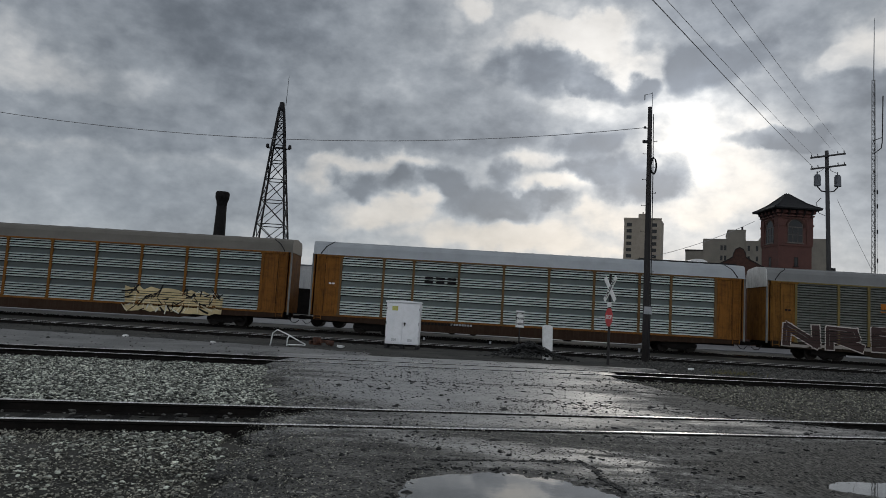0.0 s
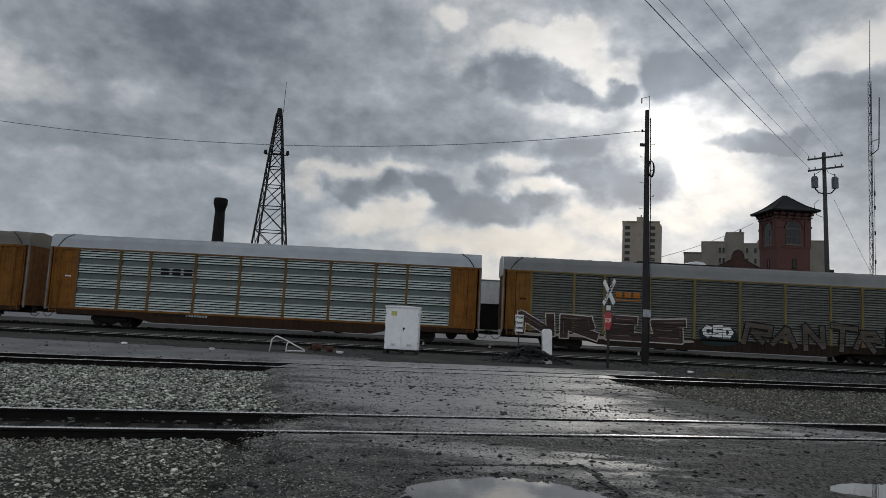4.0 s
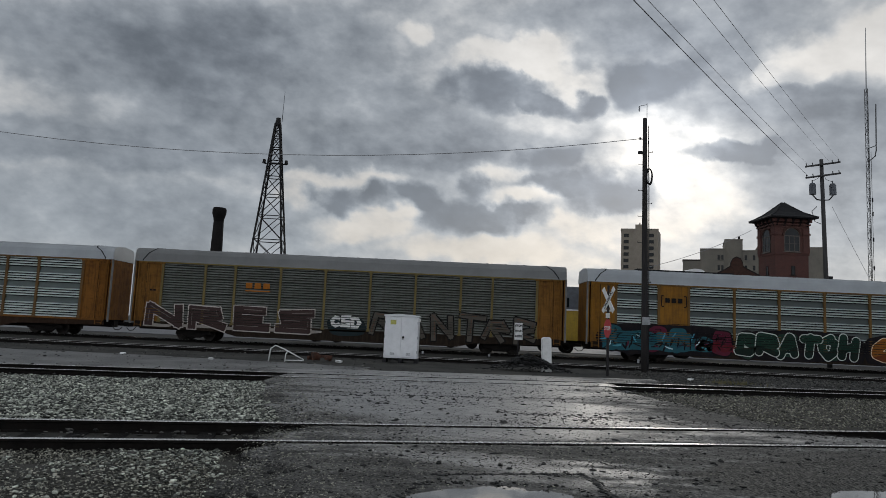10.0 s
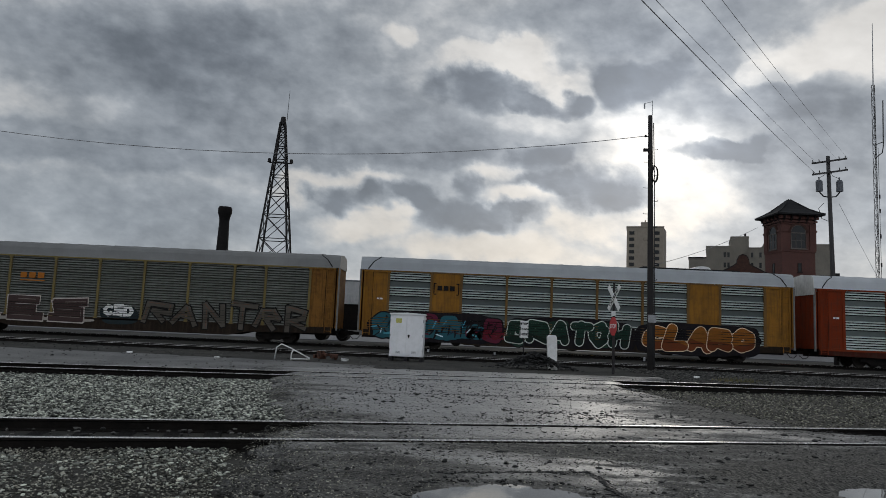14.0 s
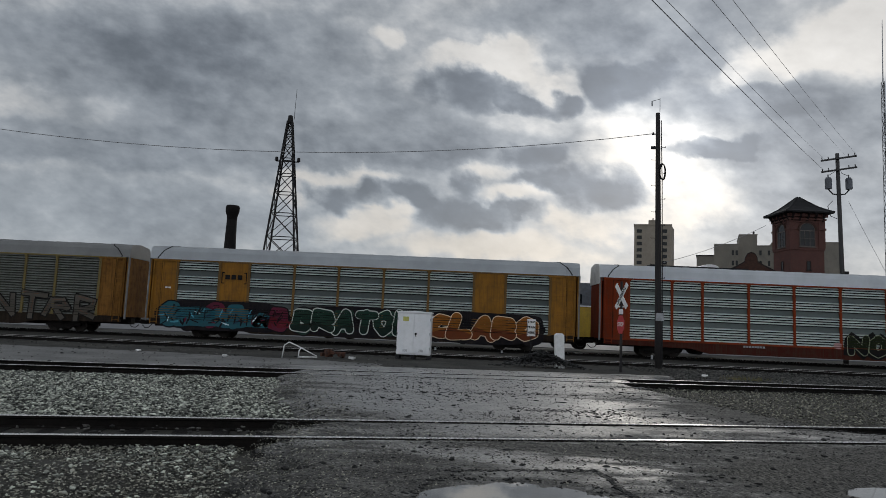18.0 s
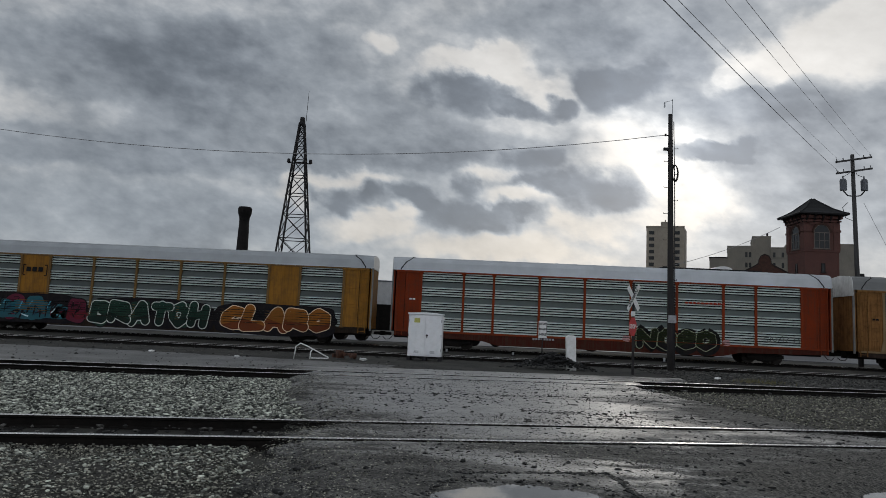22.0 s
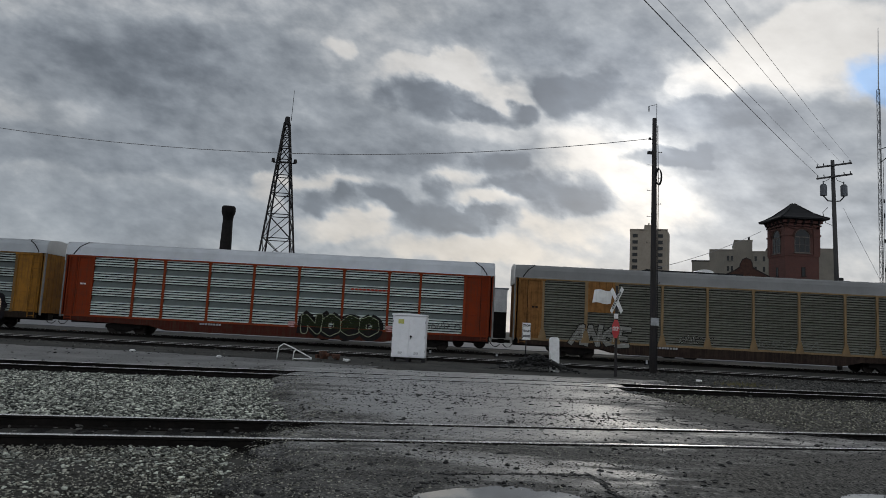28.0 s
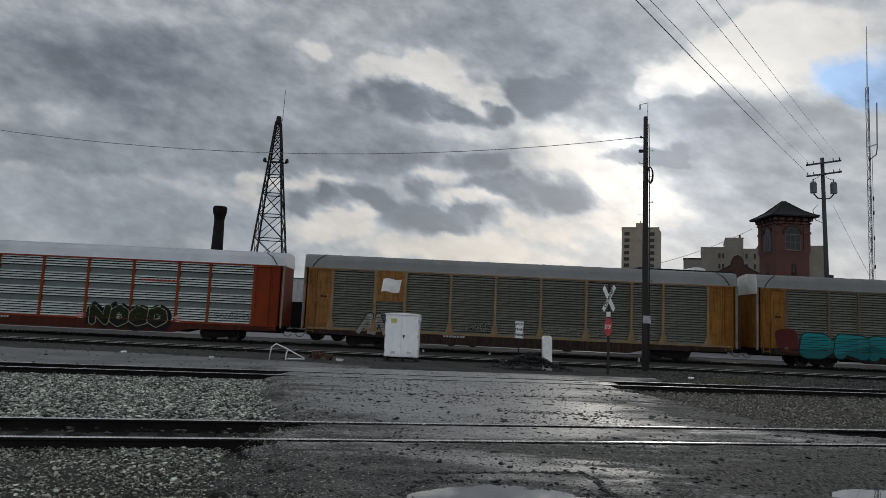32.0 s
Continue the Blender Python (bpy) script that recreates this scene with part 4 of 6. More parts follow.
def bubble_piece(car, x0, x1, z0, z1, count, fills, edge, under, seed, label):
    """Bubble letters: a dark cloud behind, filled bodies, bright outlines and inner lines, each a coat of paint."""
    rng = random.Random(seed)
    w = (x1 - x0) / count
    bm_u = B()
    fill(bm_u, blob(rng, (x0 + x1) / 2, (z0 + z1) / 2, (x1 - x0) * 1.04, (z1 - z0) * 1.12, 0.05, 14), -0.050)
    root = part("graffiti", grooved(bm_u), under, car, label)
    for i in range(count):
        cx, cz = x0 + w * (i + 0.5), (z0 + z1) / 2 + rng.uniform(-0.06, 0.06)
        o = blob(rng, cx, cz, w * 1.02, (z1 - z0) * rng.uniform(0.88, 1.02))
        y = -0.056 - 0.004 * (i % 2)
        bm_f, bm_e = B(), B()
        fill(bm_f, o, y)
        ribbon(bm_e, o, 0.085, y - 0.007)
        for _ in range(2):
            a = [(cx + rng.uniform(-0.28, 0.28) * w, cz + rng.uniform(-0.35, 0.35) * (z1 - z0)) for _ in range(4)]
            ribbon(bm_e, curved(sorted(a, key=lambda p: p[0] if rng.random() < 0.5 else p[1]), False), 0.05, y - 0.007)
        part("letter_body", grooved(bm_f), fills[i % len(fills)], root)
        part("letter_outline", grooved(bm_e), edge, root)
    return root


def stroke_piece(car, text, x0, x1, z0, z1, wide, edge, body, label, y=-0.052, lean=0.1, inner=0.62, wild=0.09):
    """Letters of loose strokes: a bright outline coat with a darker body on it, each letter a piece of its own."""
    root = new("graffiti")
    root.parent = car
    tagged(root, label)
    w = (x1 - x0) / len(text)
    rng = random.Random(len(text) * 101 + int(x0 * 37))
    for i, ch in enumerate(text):
        bm_e, bm_b = B(), B()
        lift, tall = rng.uniform(-0.05, 0.06) * (z1 - z0), rng.uniform(0.92, 1.06)
        for s in STROKES[ch]:
            pts = [(x0 + w * (i + 0.08 + 0.88 * (px + rng.uniform(-wild, wild))) + lean * pz, z0 + lift + (z1 - z0) * tall * (pz + rng.uniform(-wild, wild) * 0.7)) for px, pz in s]
            pts = curved(pts, False, 4)
            ribbon(bm_e, pts, wide, y - 0.003 * (i % 2))
            if body:
                ribbon(bm_b, pts, wide * inner, y - 0.010 - 0.003 * (i % 2))
        one = part("painted_letter", grooved(bm_e), edge, root)
        if body:
            part("letter_body", grooved(bm_b), body, root)
        else:
            bm_b.free()
    return root


def slab(bm, a, b, wide, y):
    """One straight painted bar from a to b, square at its ends."""
    d = Vector((b[0] - a[0], b[1] - a[1]))
    d = d.normalized() if d.length else Vector((1, 0))
    s = Vector((-d.y, d.x)) * wide / 2
    e = d * wide * 0.42
    pts = [(a[0] - e.x + s.x, a[1] - e.y + s.y), (b[0] + e.x + s.x, b[1] + e.y + s.y), (b[0] + e.x - s.x, b[1] + e.y - s.y), (a[0] - e.x - s.x, a[1] - e.y - s.y)]
    bm.faces.new([bm.verts.new((x, y, z)) for x, z in pts])


def block_piece(car, text, x0, x1, z0, z1, wide, rim, edge, body, label, y=-0.052, lean=0.0, wild=0.05, shine=None):
    """Square-cut block letters: a rim coat, then the body, then thin lines inside it."""
    root = new("graffiti")
    root.parent = car
    tagged(root, label)
    w = (x1 - x0) / len(text)
    rng = random.Random(len(text) * 77 + int(x0 * 31))
    for i, ch in enumerate(text):
        bm_e, bm_b, glints = B(), B(), []
        tall, lift = rng.uniform(0.94, 1.05), rng.uniform(-0.04, 0.04)
        k = 0
        for s in STROKES[ch]:
            pts = [(x0 + w * (i + 0.14 + 0.84 * (px + rng.uniform(-wild, wild))) + lean * (pz - 0.5), z0 + lift + (z1 - z0) * tall * (pz + rng.uniform(-wild, wild))) for px, pz in s]
            for a, b in zip(pts, pts[1:]):
                k += 1
                slab(bm_e, a, b, wide + 2 * rim, y - 0.0006 * k)
                if body:
                    slab(bm_b, a, b, wide, y - 0.012 - 0.0006 * k)
                if shine and rng.random() < 0.75:
                    o = rng.uniform(-0.2, 0.2) * wide
                    glints.append(B())
                    slab(glints[-1], (a[0] + o, a[1] + 0.05), (a[0] + o + (b[0] - a[0]) * 0.7, a[1] + 0.05 + (b[1] - a[1]) * 0.7), 0.045, y - 0.022 - 0.0006 * k)
        part("painted_letter", grooved(bm_e), edge, root)
        for name, m, mat in [("letter_body", bm_b, body)] + [("letter_shine", g, shine) for g in glints]:
            if mat:
                part(name, grooved(m), mat, root)
            else:
                m.free()
    return root


def fat_piece(car, text, x0, x1, z0, z1, r, rim, edge, body, lower, label, y=-0.074, lean=0.0, wild=0.06):
    """Fat rounded letters that overlap: an outline coat, the body on it, and a second colour over the lower part."""
    root = new("graffiti")
    root.parent = car
    tagged(root, label)
    w = (x1 - x0) / len(text)
    rng = random.Random(len(text) * 53 + int(x0 * 29))
    for i, ch in enumerate(text):
        lift, tall = rng.uniform(-0.05, 0.05), rng.uniform(0.92, 1.06)
        coats = [B(), B()]
        k, deep = 0, y - 0.020 * (i % 2)
        for stroke in STROKES[ch]:
            pts = [(x0 + w * (i + 0.10 + 0.88 * (px + rng.uniform(-wild, wild))) + lean * pz, z0 + lift + (z1 - z0) * tall * (pz + rng.uniform(-wild, wild))) for px, pz in stroke]
            for c, (bm, rad, off) in enumerate(zip(coats, (r + rim, r), (0.0, 0.010))):
                for a, b in zip(pts, pts[1:]):
                    d = Vector((b[0] - a[0], b[1] - a[1]))
                    d = d.normalized() if d.length else Vector((1, 0))
                    n0 = math.atan2(d.y, d.x)
                    k += 1
                    ring = [(b[0] + rad * math.cos(n0 + t), b[1] + rad * math.sin(n0 + t)) for t in np.linspace(-math.pi / 2, math.pi / 2, 7)]
                    ring += [(a[0] + rad * math.cos(n0 + t), a[1] + rad * math.sin(n0 + t)) for t in np.linspace(math.pi / 2, 3 * math.pi / 2, 7)]
                    bm.faces.new([bm.verts.new((px, deep - off - 0.0005 * k, pz)) for px, pz in ring])
        under = coats[1].copy()
        part("painted_letter", grooved(coats[0]), edge, root)
        part("letter_body", grooved(coats[1]), body, root)
        cut = z0 + (z1 - z0) * rng.uniform(0.22, 0.40)
        bmesh.ops.bisect_plane(under, geom=under.verts[:] + under.edges[:] + under.faces[:], plane_co=(x0 + w * (i + 0.5), 0, cut), plane_no=(rng.uniform(-0.4, 0.4), 0, 1), clear_outer=True)
        bmesh.ops.translate(under, verts=under.verts, vec=(0, -0.004, 0))
        for f in under.faces:
            bm = B()
            bm.faces.new([bm.verts.new(v.co) for v in f.verts])
            part("letter_shade", grooved(bm), lower, root)
        under.free()
    return root


def spiky_piece(car, x0, x1, z0, z1, count, fills, ink, seed, label, y=-0.050):
    """Interlocked angular letters: a ragged pale ground, coloured shards and tapering dark strokes."""
    rng = random.Random(seed)
    k = 15
    top = [(x0 + (x1 - x0) * i / k + rng.uniform(-0.08, 0.08), z1 - rng.uniform(0, 0.30) * (1 if i % 2 else 0.35) - 0.25 * (i / k) ** 2) for i in range(k + 1)]
    low = [(x0 + (x1 - x0) * i / k + rng.uniform(-0.08, 0.08), z0 + rng.uniform(0, 0.16)) for i in range(k, -1, -1)]
    bm = B()
    fill(bm, top + low + [top[0]], y)
    root = part("graffiti", grooved(bm), fills[0], car, label)
    for i in range(count):
        x = x0 + (x1 - x0) * (i + rng.uniform(0.1, 0.9)) / count
        z = rng.uniform(z0 + 0.15, z1 - 0.25)
        a = rng.choice((0.25, 0.5, 0.9, 1.2, 1.5, -0.4, -0.9)) + rng.uniform(-0.15, 0.15)
        ln, wd = rng.uniform(0.35, 0.95) * (z1 - z0) * 0.55, rng.uniform(0.05, 0.17)
        c, s = math.cos(a), math.sin(a)
        pts = [(-ln / 2, -wd * 0.2), (0, -wd / 2), (ln / 2, -wd * 0.35), (ln / 2, wd * 0.4), (0, wd * 0.3), (-ln / 2, wd * 0.25)]
        pts = [(x + p * c - q * s, min(z1 + 0.1, max(z0 - 0.05, z + p * s + q * c))) for p, q in pts]
        bm = B()
        fill(bm, pts + [pts[0]], y - 0.008 - 0.001 * (i % 5))
        part("ink_stroke" if i % 3 else "paint_shard", grooved(bm), ink if i % 3 else fills[1 + i % (len(fills) - 1)], root)
    return root


def bars(car, name, x, z, cols, rows, cw, rh, mat, label, y=-0.02):
    """Small writing that cannot be read, as plain bars."""
    bm = B()
    for r in range(rows):
        for c in range(cols):
            box(bm, x + c * cw * 1.35, x + c * cw * 1.35 + cw, y - 0.006, y, z - r * rh * 1.6, z - r * rh * 1.6 + rh)
    return part(name, bm, mat, car, label)


def autorack(x0, label, sides, body, ends, posts, roof_mat, sill, flare=False, solid=(), hood_mat=None, door_mat=None, ledge=None, cap=None, right_end=None):
    car = thing("autorack_car", pose(x0, SIDE_Y, 0), label, "railway car", "cars of the passing train")
    L, W = CAR_LEN, CAR_WIDE
    plain = sides in (dull, brown_sheet)          # ridged all over, with no bowed bands
    bm = B()
    box(bm, 0.45, L - 0.45, 0.03, W - 0.03, 0.98, 1.06)
    box(bm, 0.2, L - 0.2, W / 2 - 0.3, W / 2 + 0.3, 0.58, 0.98)
    for i in range(9):
        x = 2.0 + i * (L - 4.0) / 8
        box(bm, x - 0.06, x + 0.06, 0.1, W - 0.1, 0.72, 0.98)
    part("underframe", bm, M["underframe"], car)
    for y0, y1 in ((-0.02, 0.16), (W - 0.16, W + 0.02)):
        bm = B()
        front(bm, [(0.35, 1.06), (0.35, 0.72), (5.9, 0.62), (7.0, 0.36), (L - 7.0, 0.36), (L - 5.9, 0.62), (L - 0.35, 0.72), (L - 0.35, 1.06)], y0, y1)
        box(bm, 7.2, L - 7.2, y0 - 0.02, y0 + 0.01, 0.36, 0.42)
        part("side_sill", bm, sill, car)
        bm = B()
        box(bm, 0.35, L - 0.35, y0 - 0.03, y0 + 0.02, 0.99, 1.11)
        part("sill_ledge", bm, ledge or sill, car)
        bm = B()
        box(bm, 0.30, L - 0.30, y0 - 0.01, y1, 4.86, 4.95)
        part("top_chord", bm, posts, car)
    # roof and end hoods
    part("roof", cached(("roof", roof_mat.name), lambda b: roof(b, 0.95, L - 0.95), roof_mat), None, car)
    hm = hood_mat or roof_mat
    part("roof_end", cached(("roof_end_l", hm.name), lambda b: hood(b, 0.06, 0.94, "left"), hm), None, car)
    part("roof_end", cached(("roof_end_r", hm.name), lambda b: hood(b, L - 0.94, L - 0.06, "right"), hm), None, car)
    if cap:
        bm = B()
        prism(bm, roof_section(W) + [(W + 0.02, 4.55), (-0.02, 4.55)], 0.02, 0.055)
        part("end_cap", bm, cap, car, "flaking white paint")
    for x in (0.95, L - 0.95):
        bm = B()
        lean = 0.75 if x < 5 else -0.75
        rows = []
        for a, b in roof_section(W):
            cx = x - lean * 0.5 + lean * min(1.0, (b - 4.95) / 0.8) ** 2
            rows.append([bm.verts.new((cx + o, a + s * 0.012 * (1 if a > W / 2 else -1), b + 0.022 * s)) for o, s in ((-0.035, 1), (0.035, 1), (0.035, -1), (-0.035, -1))])
        for p, q in zip(rows, rows[1:]):
            for k in range(4):
                bm.faces.new((p[k], p[(k + 1) % 4], q[(k + 1) % 4], q[k]))
        part("roof_strap", bm, M["steel_dark"], car)
    # ends
    for flip in (False, True):
        ex = L - 0.30 if flip else 0.30
        em = right_end if flip and right_end else ends
        for far in (False, True):
            p = part("end_panel", cached(("end_panel", em.name, flip), lambda b: end_side_panel(b, flip), em, 0.006), None, car)
            p.matrix_basis = pose(ex, 0, 0) if not far else pose(L - ex, W, 0, 0, 0, 180)
        lad = part("ladder", cached(("ladder", em.name), ladder, em), None, car)
        lad.matrix_basis = pose(L - 0.85 if flip else 0.39, 0, 0)
        bm = B()
        px = L - 0.13 if flip else 0.03
        box(bm, px, px + 0.10, -0.012, 0.09, 0.92, 4.98)
        part("corner_post", bm, corner_grey, car, "grey weathered steel")
        bm = B()
        box(bm, ex - 1.75 if flip else ex, ex if flip else ex + 1.75, -0.06, -0.022, 4.80, 4.90)
        part("panel_trim", bm, em, car)
        bm = B()
        lx = L - 0.93 if flip else 0.89
        box(bm, lx, lx + 0.035, -0.006, 0.008, 1.08, 4.86)
        part("panel_seam", bm, sill_dark, car)
        bm = B()
        s = -1 if flip else 1
        for k in range(5):
            a0, a1 = W * k / 5, W * (k + 1) / 5
            x = 0.10 if not flip else L - 0.10
            box(bm, min(x, x + s * 0.1), max(x, x + s * 0.1), a0 + 0.015, a1 - 0.015, 1.06, 4.94)
        part("end_door", bm, door_mat or ends, car)
        bm = B()
        tube(bm, (ex - s * 0.3, W / 2, 0.80), (ex - s * 0.82, W / 2, 0.80), 0.10, n=10)
        box(bm, ex - s * 0.82 - 0.12, ex - s * 0.82 + 0.12, W / 2 - 0.14, W / 2 + 0.14, 0.66, 0.94)
        part("coupler", bm, M["underframe"], car)
        bm = B()
        path_tube(bm, [(ex - s * 0.1, 0.9, 0.75), (ex - s * 0.35, 0.88, 0.45), (ex - s * 0.6, 0.9, 0.42), (ex - s * 0.8, 0.95, 0.6)], 0.025)
        part("brake_hose", bm, M["black"], car)
    # posts and louvred sheets on the near side, plain sheets on the far side
    for i, x in enumerate(POSTS):
        for far in (False, True):
            p = part("post", cached(("post", posts.name, flare), lambda b: post(b, flare), posts), None, car)
            p.matrix_basis = pose(x, 0, 0) if not far else pose(x, W, 0, 0, 0, 180)
    for i, (a, b) in enumerate(zip(POSTS, POSTS[1:])):
        w = b - a - 0.10
        if i in solid:
            key = ("solid_panel", round(w, 2), body.name)

            def build(m, w=w):
                box(m, 0, w, 0.0, 0.09, 1.12, 4.88)
                box(m, w / 2 - 0.03, w / 2 + 0.03, -0.02, 0.0, 1.12, 4.86)

            for far in (False, True):
                p = part("solid_panel", cached(key, build, body), None, car)
                p.matrix_basis = pose(a + 0.05, 0, 0) if not far else pose(b - 0.05, W, 0, 0, 0, 180)
            continue
        for r in range(4):
            me = cached(("side_sheet", round(w, 2), sides.name, r == 0 or plain), lambda m, w=w: sheet(m, w, 6 if r == 0 or plain else 4), [sides, SLOT_SHADE[sides.name], BANDS[sides.name]])
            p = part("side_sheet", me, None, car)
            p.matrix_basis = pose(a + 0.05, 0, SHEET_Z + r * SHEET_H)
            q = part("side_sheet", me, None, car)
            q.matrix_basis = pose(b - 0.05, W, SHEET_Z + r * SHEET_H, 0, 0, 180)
    axles = truck(car, 4.15, None) + truck(car, L - 4.15, None)
    return car, axles


silver = paint("galvanised_sheet", (0.64, 0.71, 0.68), 0.36, 0.25, 0.25, 0.25, (0.16, 0.14, 0.11))
silver_old = paint("old_galvanised_sheet", (0.52, 0.58, 0.56), 0.38, 0.30, 0.3, 0.25, (0.14, 0.12, 0.10))
dull = paint("dull_galvanised_sheet", (0.205, 0.215, 0.200), 0.55, 0.5, 0.40, 0.15, (0.06, 0.05, 0.04))
brown_sheet = paint("sooty_sheet", (0.215, 0.215, 0.185), 0.6, 0.45, 0.40, 0.1, (0.05, 0.04, 0.03))
roof_pale = paint("pale_roof_sheet", (0.36, 0.38, 0.40), 0.4, 0.07, 0.12, 0.35, (0.25, 0.24, 0.23))
roof_white = paint("bright_roof_sheet", (0.48, 0.50, 0.53), 0.4, 0.07, 0.12, 0.35, (0.3, 0.29, 0.28))
roof_grey = paint("grey_roof_sheet", (0.21, 0.213, 0.213), 0.5, 0.10, 0.15, 0.25, (0.12, 0.11, 0.10))
roof_brown = paint("brownish_roof_sheet", (0.15, 0.14, 0.125), 0.55, 0.10, 0.15, 0.2, (0.10, 0.08, 0.06))
corner_grey = paint("weathered_corner_steel", (0.20, 0.20, 0.195), 0.6, 0.6, 0.5)
white_cap = paint("flaking_white_cap", (0.66, 0.66, 0.64), 0.6, 0.3, 0.3)
brown = paint("faded_brown_orange", (0.20, 0.085, 0.020), 0.78, 0.7, 0.75, 0.0, (0.060, 0.026, 0.012))
orange = paint("faded_orange", (0.235, 0.100, 0.022), 0.78, 0.7, 0.75, 0.0, (0.060, 0.026, 0.012))
gold_post = paint("dull_gold_posts", (0.17, 0.098, 0.036), 0.78, 0.5, 0.5)
dun_post = paint("dun_orange_posts", (0.155, 0.090, 0.040), 0.78, 0.5, 0.5)
mustard = paint("mustard_yellow", (0.225, 0.108, 0.026), 0.78, 0.7, 0.75, 0.0, (0.060, 0.026, 0.012))
mustard_post = paint("mustard_posts", (0.175, 0.135, 0.055), 0.5, 0.25, 0.3)
yellow = paint("golden_yellow", (0.29, 0.135, 0.024), 0.78, 0.5, 0.5)
red = paint("red_orange", (0.215, 0.034, 0.010), 0.78, 0.5, 0.45)
tan = paint("tan_yellow", (0.255, 0.125, 0.042), 0.78, 0.7, 0.75, 0.0, (0.060, 0.026, 0.012))
rusty_tan = paint("rusty_tan", (0.25, 0.115, 0.026), 0.78, 0.8, 0.75, 0.0, (0.07, 0.026, 0.010))
tan_post = paint("tan_posts", (0.235, 0.160, 0.085), 0.55, 0.35, 0.35)
drab_post = paint("drab_posts", (0.125, 0.095, 0.070), 0.7, 0.4, 0.4)
sill_red = paint("sooty_red_sill", (0.060, 0.012, 0.007), 0.6, 0.6, 0.6)
sill_tan = paint("sooty_tan_sill", (0.022, 0.014, 0.012), 0.6, 0.7, 0.7)
sill_dark = paint("sooty_brown_sill", (0.020, 0.014, 0.010), 0.7)
sill_orange = paint("orange_brown_sill", (0.032, 0.017, 0.010), 0.6)

# dark colours for the slot faces, standing in for the shade between ridges
SLOT_SHADE = {
    silver.name: paint("shaded_slot", (0.020, 0.023, 0.022), 0.7, 0.2, 0.3, 0.0),
    silver_old.name: paint("old_shaded_slot", (0.022, 0.025, 0.025), 0.7, 0.3, 0.3, 0.0),
    dull.name: paint("dull_shaded_slot", (0.060, 0.062, 0.056), 0.7, 0.4, 0.4, 0.0),
    brown_sheet.name: paint("sooty_shaded_slot", (0.055, 0.054, 0.046), 0.7, 0.4, 0.4, 0.0),
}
BANDS = {
    silver.name: paint("perforated_band", (0.115, 0.137, 0.133), 0.5, 0.12, 0.2, 0.3),
    silver_old.name: paint("old_perforated_band", (0.085, 0.100, 0.098), 0.5, 0.15, 0.2, 0.3),
    dull.name: paint("dull_band", (0.075, 0.080, 0.072), 0.6, 0.4, 0.4, 0.1),
    brown_sheet.name: paint("sooty_band", (0.095, 0.100, 0.086), 0.6, 0.4, 0.4, 0.1),
}
STARTS = [-38.0, -8.65, 20.75, 50.08, 79.35, 108.65, 137.9]
cars = [
    autorack(STARTS[0], "autorack car with silver louvred sides and brown posts", silver_old, brown, brown, brown, roof_brown, sill_orange, ledge=brown),
    autorack(STARTS[1], "autorack car with bright silver louvres and orange ends", silver, orange, orange, dun_post, roof_pale, sill_orange, ledge=brown),
    autorack(STARTS[2], "autorack car with dull grey louvres and yellow posts", dull, mustard, mustard, mustard_post, roof_grey, sill_dark, cap=white_cap),
    autorack(STARTS[3], "golden yellow autorack car with silver louvres and solid panels", silver_old, yellow, yellow, gold_post, roof_pale, sill_dark, solid=(1, 7)),
    autorack(STARTS[4], "red-orange autorack car with silver louvred sides", silver, red, red, red, roof_white, sill_red, ledge=red, cap=white_cap),
    autorack(STARTS[5], "autorack car with sooty louvres, tan flared posts", brown_sheet, tan, tan, tan_post, roof_grey, sill_tan, flare=True, ledge=tan_post, cap=white_cap, right_end=rusty_tan),
    autorack(STARTS[6], "autorack car with dark louvres and rusty tan ends", brown_sheet, rusty_tan, rusty_tan, drab_post, roof_grey, sill_dark, cap=white_cap),
]
CA, CB, CC, CD, CE, CF, CG = [c for c, _ in cars]

# writing and spray paint on the cars
white_s, black_s = spray("white", (0.82, 0.82, 0.80)), spray("black", (0.010, 0.010, 0.011))
cream_s = spray("cream", (0.58, 0.47, 0.27))
spiky_piece(CA, 17.5, 23.8, 0.55, 2.25, 64, [cream_s, spray("straw", (0.72, 0.64, 0.44)), spray("pale_chalk", (0.62, 0.62, 0.54))], black_s, 3, "cream angular letters with black strokes")
bars(CB, "lettering", 7.35, 3.72, 3, 2, 0.55, 0.16, black_s, "dark smudged lettering", -0.05)
bars(CB, "lettering", 7.3, 0.80, 10, 1, 0.16, 0.14, black_s, "small dark lettering on the sill", -0.03)
smear_s = spray("chalky_smear", (0.34, 0.31, 0.28))
for k, (x, w) in enumerate(((1.9, 1.7), (4.1, 2.2), (6.8, 2.0), (9.3, 2.4), (11.6, 1.5))):
    bm = B()
    fill(bm, blob(random.Random(60 + k), x, 0.86 + 0.04 * (k % 2), w, 0.20, 0.25, 11), -0.058)
    part("paint_smear", bm, smear_s, CC, "chalky white smear")
maroon_s = spray("maroon", (0.062, 0.040, 0.038))
block_piece(CC, "NRES", 0.9, 12.1, 1.00, 2.05, 0.50, 0.07, spray("dusty_pink_white", (0.56, 0.50, 0.47)), maroon_s, "block letters in maroon with dusty white outlines", shine=spray("dim_pink", (0.20, 0.165, 0.155)))
bm = B()
fill(bm, blob(random.Random(17), 13.95, 1.35, 2.5, 1.3, 0.06), -0.050)
part("paint_patch", grooved(bm), spray("slate_teal", (0.018, 0.030, 0.034)), CC, "dark teal paint haze")
block_piece(CC, "CSD", 12.95, 14.95, 1.32, 1.86, 0.19, 0.02, white_s, None, "short bold white letters", -0.062, wild=0.03)
